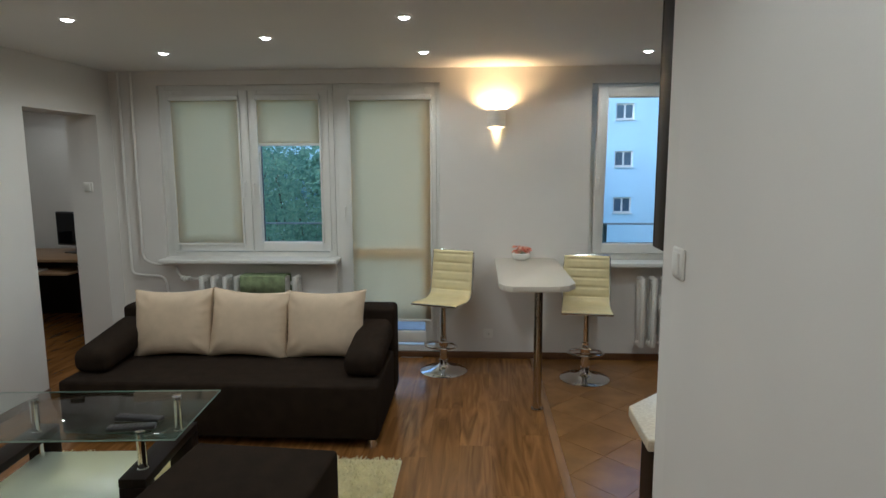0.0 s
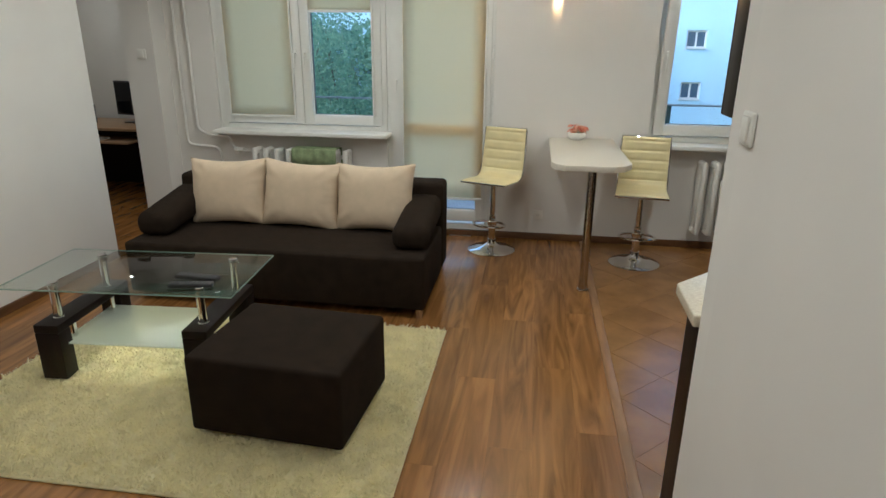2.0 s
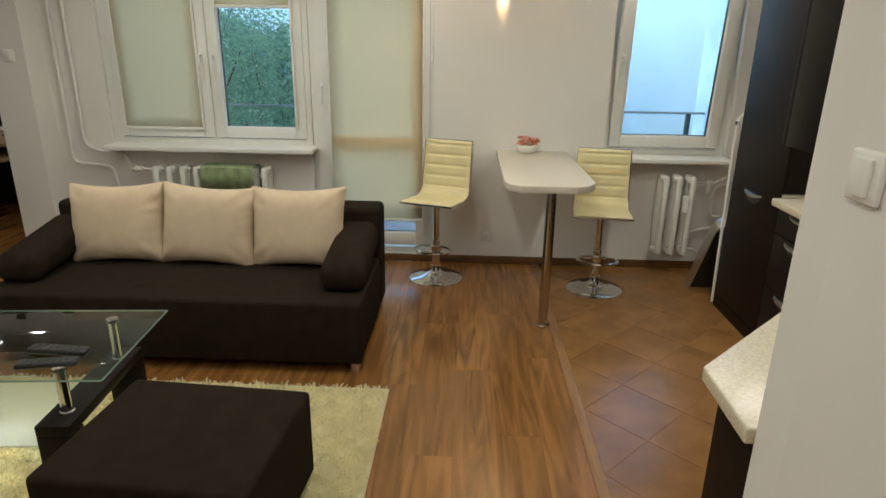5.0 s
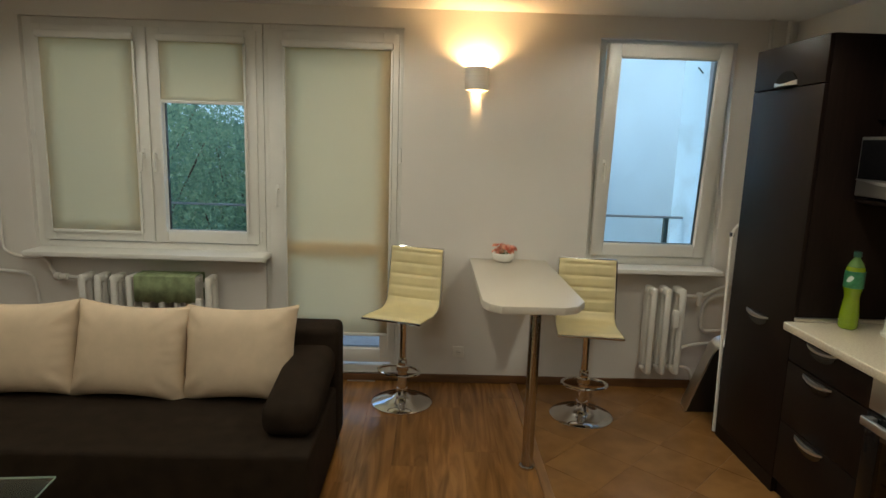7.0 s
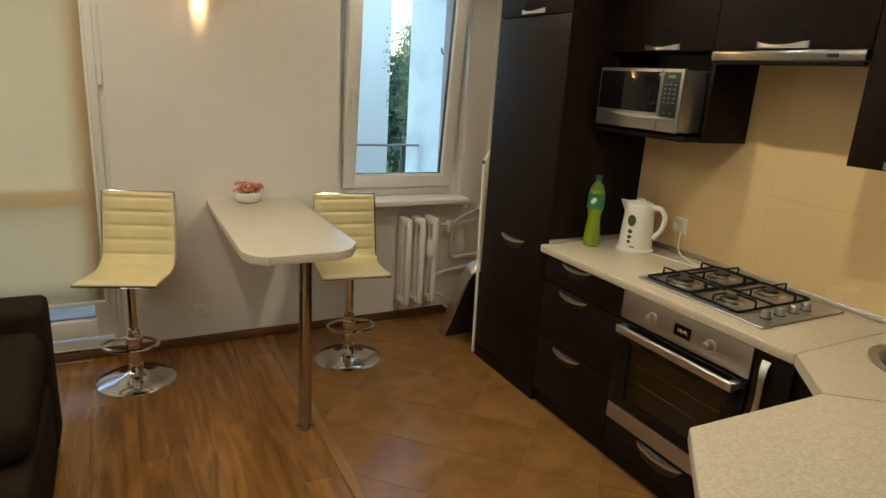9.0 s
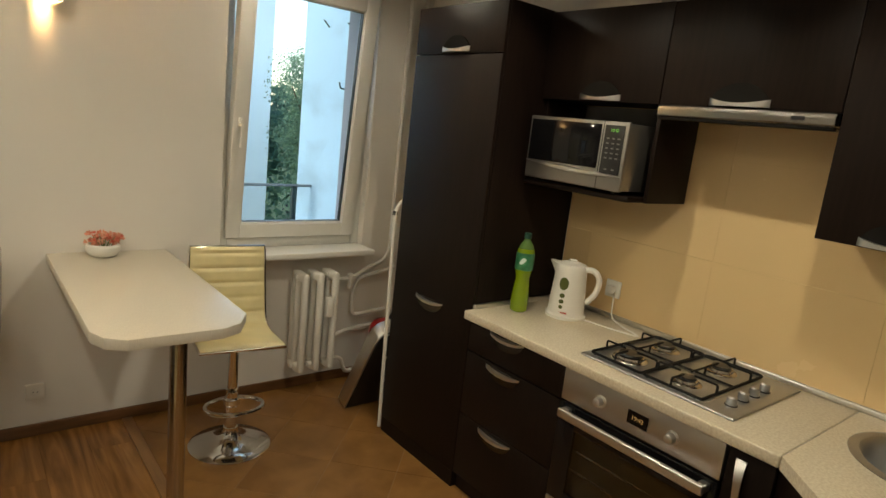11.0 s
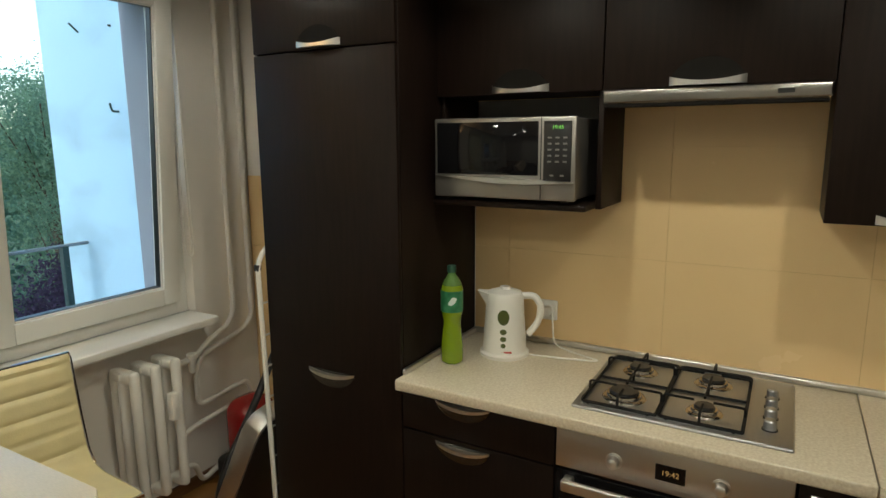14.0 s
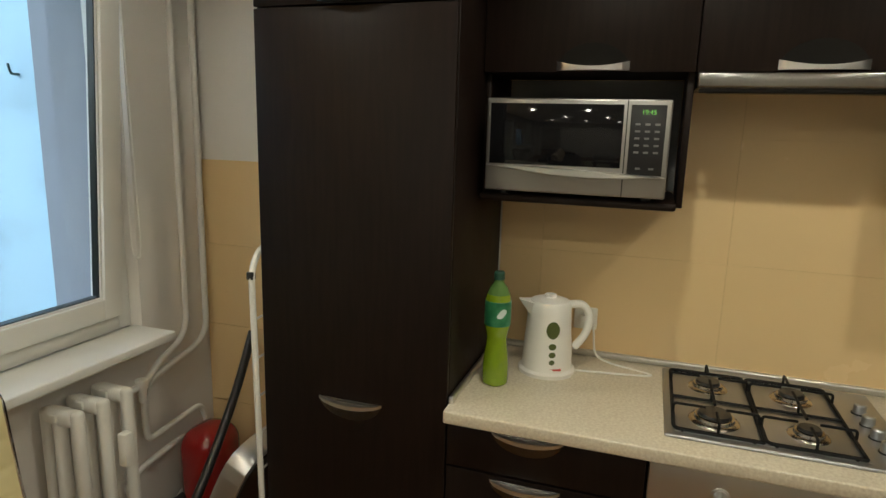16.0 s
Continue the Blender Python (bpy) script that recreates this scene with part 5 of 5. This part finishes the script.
cable = solid("kettle_cable", tube("kettle_cable", WHITE, [(2.155, 3.60, 1.015), (2.125, 3.58, 1.0), (2.115, 3.57, 0.90), (2.10, 3.50, 0.886), (2.05, 3.36, 0.886), (2.02, 3.45, 0.8885), (1.99, 3.635, 0.8885)], 0.0035, 7, radius=0.06), "white kettle cable lying on the worktop", "cable")
ks = wall_socket((2.165, 3.612, 1.022), 90, "white wall socket with a plug")
part(ks, "plug", boxes("plug", WHITE, (-0.018, 0.018, -0.045, -0.012, -0.018, 0.018), bevel=0.006))
ks.matrix_basis = pose(2.165, 3.612, 1.022, 0, 0, -90)

# bottle of green drink
GREEN_LIQ = material("green_liquid", (0.21, 0.32, 0.010), 0.15, coat=0.5, vary=0.08, scale=6)
CLEARP = material("pale_green_plastic", (0.12, 0.23, 0.06), 0.12, coat=0.5, vary=0.2, scale=20)
LABEL = material("green_label", (0.015, 0.13, 0.05), 0.35, vary=0.4, scale=25, second=(0.06, 0.26, 0.12))
BLUELAB = material("pale_label", (0.65, 0.75, 0.70), 0.4)
CAPM = material("dark_green_cap", (0.015, 0.07, 0.045), 0.4)
bot = thing("drink_bottle", (1.799, 3.845, TOP), -60, "plastic bottle of bright green drink", "bottle")
bot.scale = (1.06, 1.06, 1.065)
part(bot, "body", lathe("body", GREEN_LIQ, [(0.030, 0.0), (0.037, 0.006), (0.0385, 0.02), (0.038, 0.06), (0.034, 0.10), (0.030, 0.13), (0.0295, 0.145), (0.034, 0.165), (0.0375, 0.18), (0.0375, 0.255), (0.034, 0.272)], 28))
part(bot, "neck", lathe("neck", CLEARP, [(0.0335, 0.2725), (0.026, 0.290), (0.015, 0.305), (0.013, 0.312), (0.013, 0.318)], 24))
part(bot, "label", lathe("label", LABEL, [(0.0378, 0.182), (0.0386, 0.183), (0.0386, 0.253), (0.0378, 0.254)], 28))
bm = bmesh.new()
g0, g1 = [], []
for k in range(9):
    a = -math.pi / 2 - 0.35 + 0.75 * k / 8
    w = 0.014 * math.sin(math.pi * (k + 0.5) / 9)
    g0.append(bm.verts.new((0.0392 * math.cos(a), 0.0392 * math.sin(a), 0.212 + 0.002 * k - w * 0.8)))
    g1.append(bm.verts.new((0.0392 * math.cos(a), 0.0392 * math.sin(a), 0.212 + 0.002 * k + w)))
for k in range(8):
    bm.faces.new((g0[k], g0[k + 1], g1[k + 1], g1[k]))
part(bot, "emblem", finish(bm, "emblem", BLUELAB))
part(bot, "cap", lathe("cap", CAPM, [(0.0155, 0.314), (0.0155, 0.334), (0.013, 0.337)], 20))

# things beside the tall cabinet: folded clothes dryer, vacuum cleaner, leaning case
board = thing("clothes_dryer", (1.838, 4.572, 0), 0, "folded white clothes dryer leaning beside the cabinet", "clothes dryer")
part(board, "frame", tube("frame", ENAMEL, [(-0.235, 0.0, 0.01), (-0.26, 0.0, 1.22), (-0.20, 0.01, 1.28), (0.05, 0.01, 1.28), (0.10, 0.0, 1.22), (0.10, 0.0, 0.01)], 0.010, 8, radius=0.06))
bm = bmesh.new()
for k in range(8):
    add_tube(bm, [(-0.235 - 0.018 * (0.15 + 0.13 * k), 0, 0.15 + 0.13 * k), (0.10, 0, 0.15 + 0.13 * k)], 0.004, 5)
part(board, "bar", finish(bm, "bar", ENAMEL))
part(board, "clip", boxes("clip", BLACK, (-0.268, -0.248, -0.008, 0.014, 1.19, 1.215), bevel=0.003))
case = thing("flat_case", (0, 0, 0), 0, "black and silver flat case leaning by the cabinet", "case")
case.matrix_basis = pose(1.54, 4.93, 0.036, 23.6, 0, 0)
rim = [(0.0, 0.0), (0.042, 0.50), (0.052, 0.545), (0.075, 0.575), (0.11, 0.588), (0.16, 0.592), (0.42, 0.592), (0.42, 0.0)]
part(case, "rim", prism("rim", ALU, rim, -0.085, 0.0, 0.006, axis="y"), label="silver rounded rim")
part(case, "shell", prism("shell", BLACK, [(x * 0.96 + 0.010, z * 0.975 + 0.006) for x, z in rim], -0.090, -0.0853, 0.002, axis="y"))
REDPL = material("red_plastic", (0.30, 0.013, 0.013), 0.25, coat=0.4)
vac = thing("vacuum_cleaner", (1.955, 5.08, 0), 0, "red and black vacuum cleaner standing in the corner", "vacuum cleaner")
bm = bmesh.new()
add_box(bm, -0.115, 0.115, -0.10, 0.10, 0.08, 0.435, 0.085, 6)
part(vac, "body", finish(bm, "body", REDPL))
part(vac, "base", boxes("base", BLACK, (-0.14, 0.14, -0.12, 0.12, 0.0, 0.14), bevel=0.03, seg=4))
part(vac, "hose", tube("hose", BLACK, [(-0.36, -0.13, 0.02), (-0.30, -0.13, 0.204), (-0.123, -0.13, 0.411), (0.02, -0.13, 0.606), (0.16, -0.11, 0.80)], 0.018, 10, radius=0.15))
cord = solid("blind_cord", tube("blind_cord", WHITE, [(1.781, 5.245, 2.30), (1.781, 5.245, 1.20), (1.791, 5.242, 1.15), (1.816, 5.242, 1.15), (1.826, 5.245, 1.20), (1.806, 5.245, 2.30)], 0.003, 6, radius=0.025), "white looped blind cord beside the window", "cord")

# ---- wall tiles of the kitchen ----
TW, TH = 0.60, 0.40
splash = solid("backsplash", boxes("backsplash", WALL_GROUT, (EAST - 0.003, EAST - 0.0005, 1.79, 3.93, TOP - 0.03, 1.86), (2.196, 2.1995, 4.58, NORTH - 0.001, 0.06, 1.506)), "beige ceramic wall tiles", "tiles", S)
tile_mesh = boxes("wall_tile", WALL_TILE, (-0.006, 0.0, 0.0003, TW - 0.0003, 0.0003, TH - 0.0003), bevel=0.0002, seg=1)
for r in range(3):
    for c in range(5):
        y0 = 3.18 + TW - TW * c
        if y0 > 1.5:
            z0 = 0.855 + TH * r
            a, b = max(y0, 1.79), min(y0 + TW, 3.93)
            zt = min(z0 + TH, 1.86)
            if b - a > 0.03:
                me = tile_mesh if (b - a > TW - 1e-6 and zt - z0 > TH - 1e-6) else boxes("wall_tile", WALL_TILE, (-0.006, 0.0, a - y0 + 0.0003, b - y0 - 0.0003, 0.0003, zt - z0 - 0.0003), bevel=0.0002, seg=1)
                part(splash, "tile", me, (EAST - 0.003, y0, z0))
for r in range(4):
    for c in range(2):
        z0 = 0.06 + 0.3615 * r
        a, b = 4.58 + 0.38 * c, 4.958 + 0.38 * c
        part(splash, "tile", boxes("wall_tile", WALL_TILE, (2.191, 2.196, a + 0.001, min(b, NORTH - 0.002) - 0.001, z0 + 0.001, min(z0 + 0.3615, 1.506) - 0.001), bevel=0.0012, seg=1))

# ---- floors, piece by piece ----
floor = solid("floor", boxes("floor", SKIRT, (-6.1, 0.47, -1.75, NORTH, -0.15, -0.012), (-6.1, WEST, NORTH, 7.0, -0.15, -0.012)), "walnut-toned laminate plank floor", "floor", S)
tile_floor = solid("tile_floor", boxes("tile_floor", GROUT, (0.47, 2.31, 1.78, NORTH, -0.15, -0.0016), (0.47, 0.53, -1.75, 1.78, -0.15, -0.0016)), "brown ceramic floor tiles laid diagonally", "floor", S)


def plank_mesh(w, length):
    bm = bmesh.new()
    add_box(bm, 0.0001, w - 0.0001, 0.0001, length - 0.0001, -0.012, 0.0)
    es = [e for e in bm.edges if all(v.co.z > -0.001 for v in e.verts)]
    bmesh.ops.bevel(bm, geom=es, offset=0.0006, segments=1, affect="EDGES")
    return finish(bm, "plank", LAMINATE, smooth=False)


PW, PL = 0.193, 1.285
plank_meshes = {}
col = 0
x = WEST
while x < 0.45:
    w = min(PW, 0.455 - x)
    y = -1.6 - (col * 0.437 % 1.0) * PL
    while y < NORTH - 0.01:
        a, b = max(y, -1.6), min(y + PL, NORTH)
        if b - a > 0.03:
            key = (round(w, 3), round(b - a, 3))
            if key not in plank_meshes:
                plank_meshes[key] = plank_mesh(*key)
            part(floor, "plank", plank_meshes[key], (x, a, 0))
        y += PL
    x += PW
    col += 1
room_floor = solid("room_floor", boxes("room_floor", LAMINATE, (-5.95, WEST - 0.001, 3.0, 7.0, -0.012, -0.0005)), "walnut-toned laminate floor of the study", "floor", S)


def clip_poly(poly, x0, x1, y0, y1):
    for ax, lim, sign in ((0, x0, 1), (0, x1, -1), (1, y0, 1), (1, y1, -1)):
        out = []
        for p, q in zip(poly, poly[1:] + poly[:1]):
            a, b = sign * (p[ax] - lim), sign * (q[ax] - lim)
            if a >= 0:
                out.append(p)
            if a * b < 0:
                s = a / (a - b)
                out.append((p[0] + s * (q[0] - p[0]), p[1] + s * (q[1] - p[1])))
        poly = out
        if len(poly) < 3:
            return []
    return poly


TS, GAP = 0.333, 0.0028
h = TS / math.sqrt(2)
full_tile = None
for i in range(-14, 15):
    for j in range(-14, 15):
        cx, cy = 0.74 + (i - j) * h, 2.984 + (i + j) * h + h
        r = h - GAP * 0.7
        quad = [(cx, cy - r), (cx + r, cy), (cx, cy + r), (cx - r, cy)]
        poly = clip_poly(quad, 0.50, 2.30, 1.80, NORTH)
        if not poly:
            continue
        area = abs(sum(p[0] * q[1] - q[0] * p[1] for p, q in zip(poly, poly[1:] + poly[:1]))) / 2
        if area < 0.002:
            continue
        whole = len(poly) == 4 and abs(area - 2 * r * r) < 1e-6
        if whole:
            if full_tile is None:
                full_tile = prism("tile", TILE, [(0, -r), (r, 0), (0, r), (-r, 0)], -0.004, 0.0)
            part(tile_floor, "tile", full_tile, (cx, cy, 0))
        else:
            part(tile_floor, "tile", prism("tile", TILE, [(p[0] - cx, p[1] - cy) for p in poly], -0.004, 0.0), (cx, cy, 0))
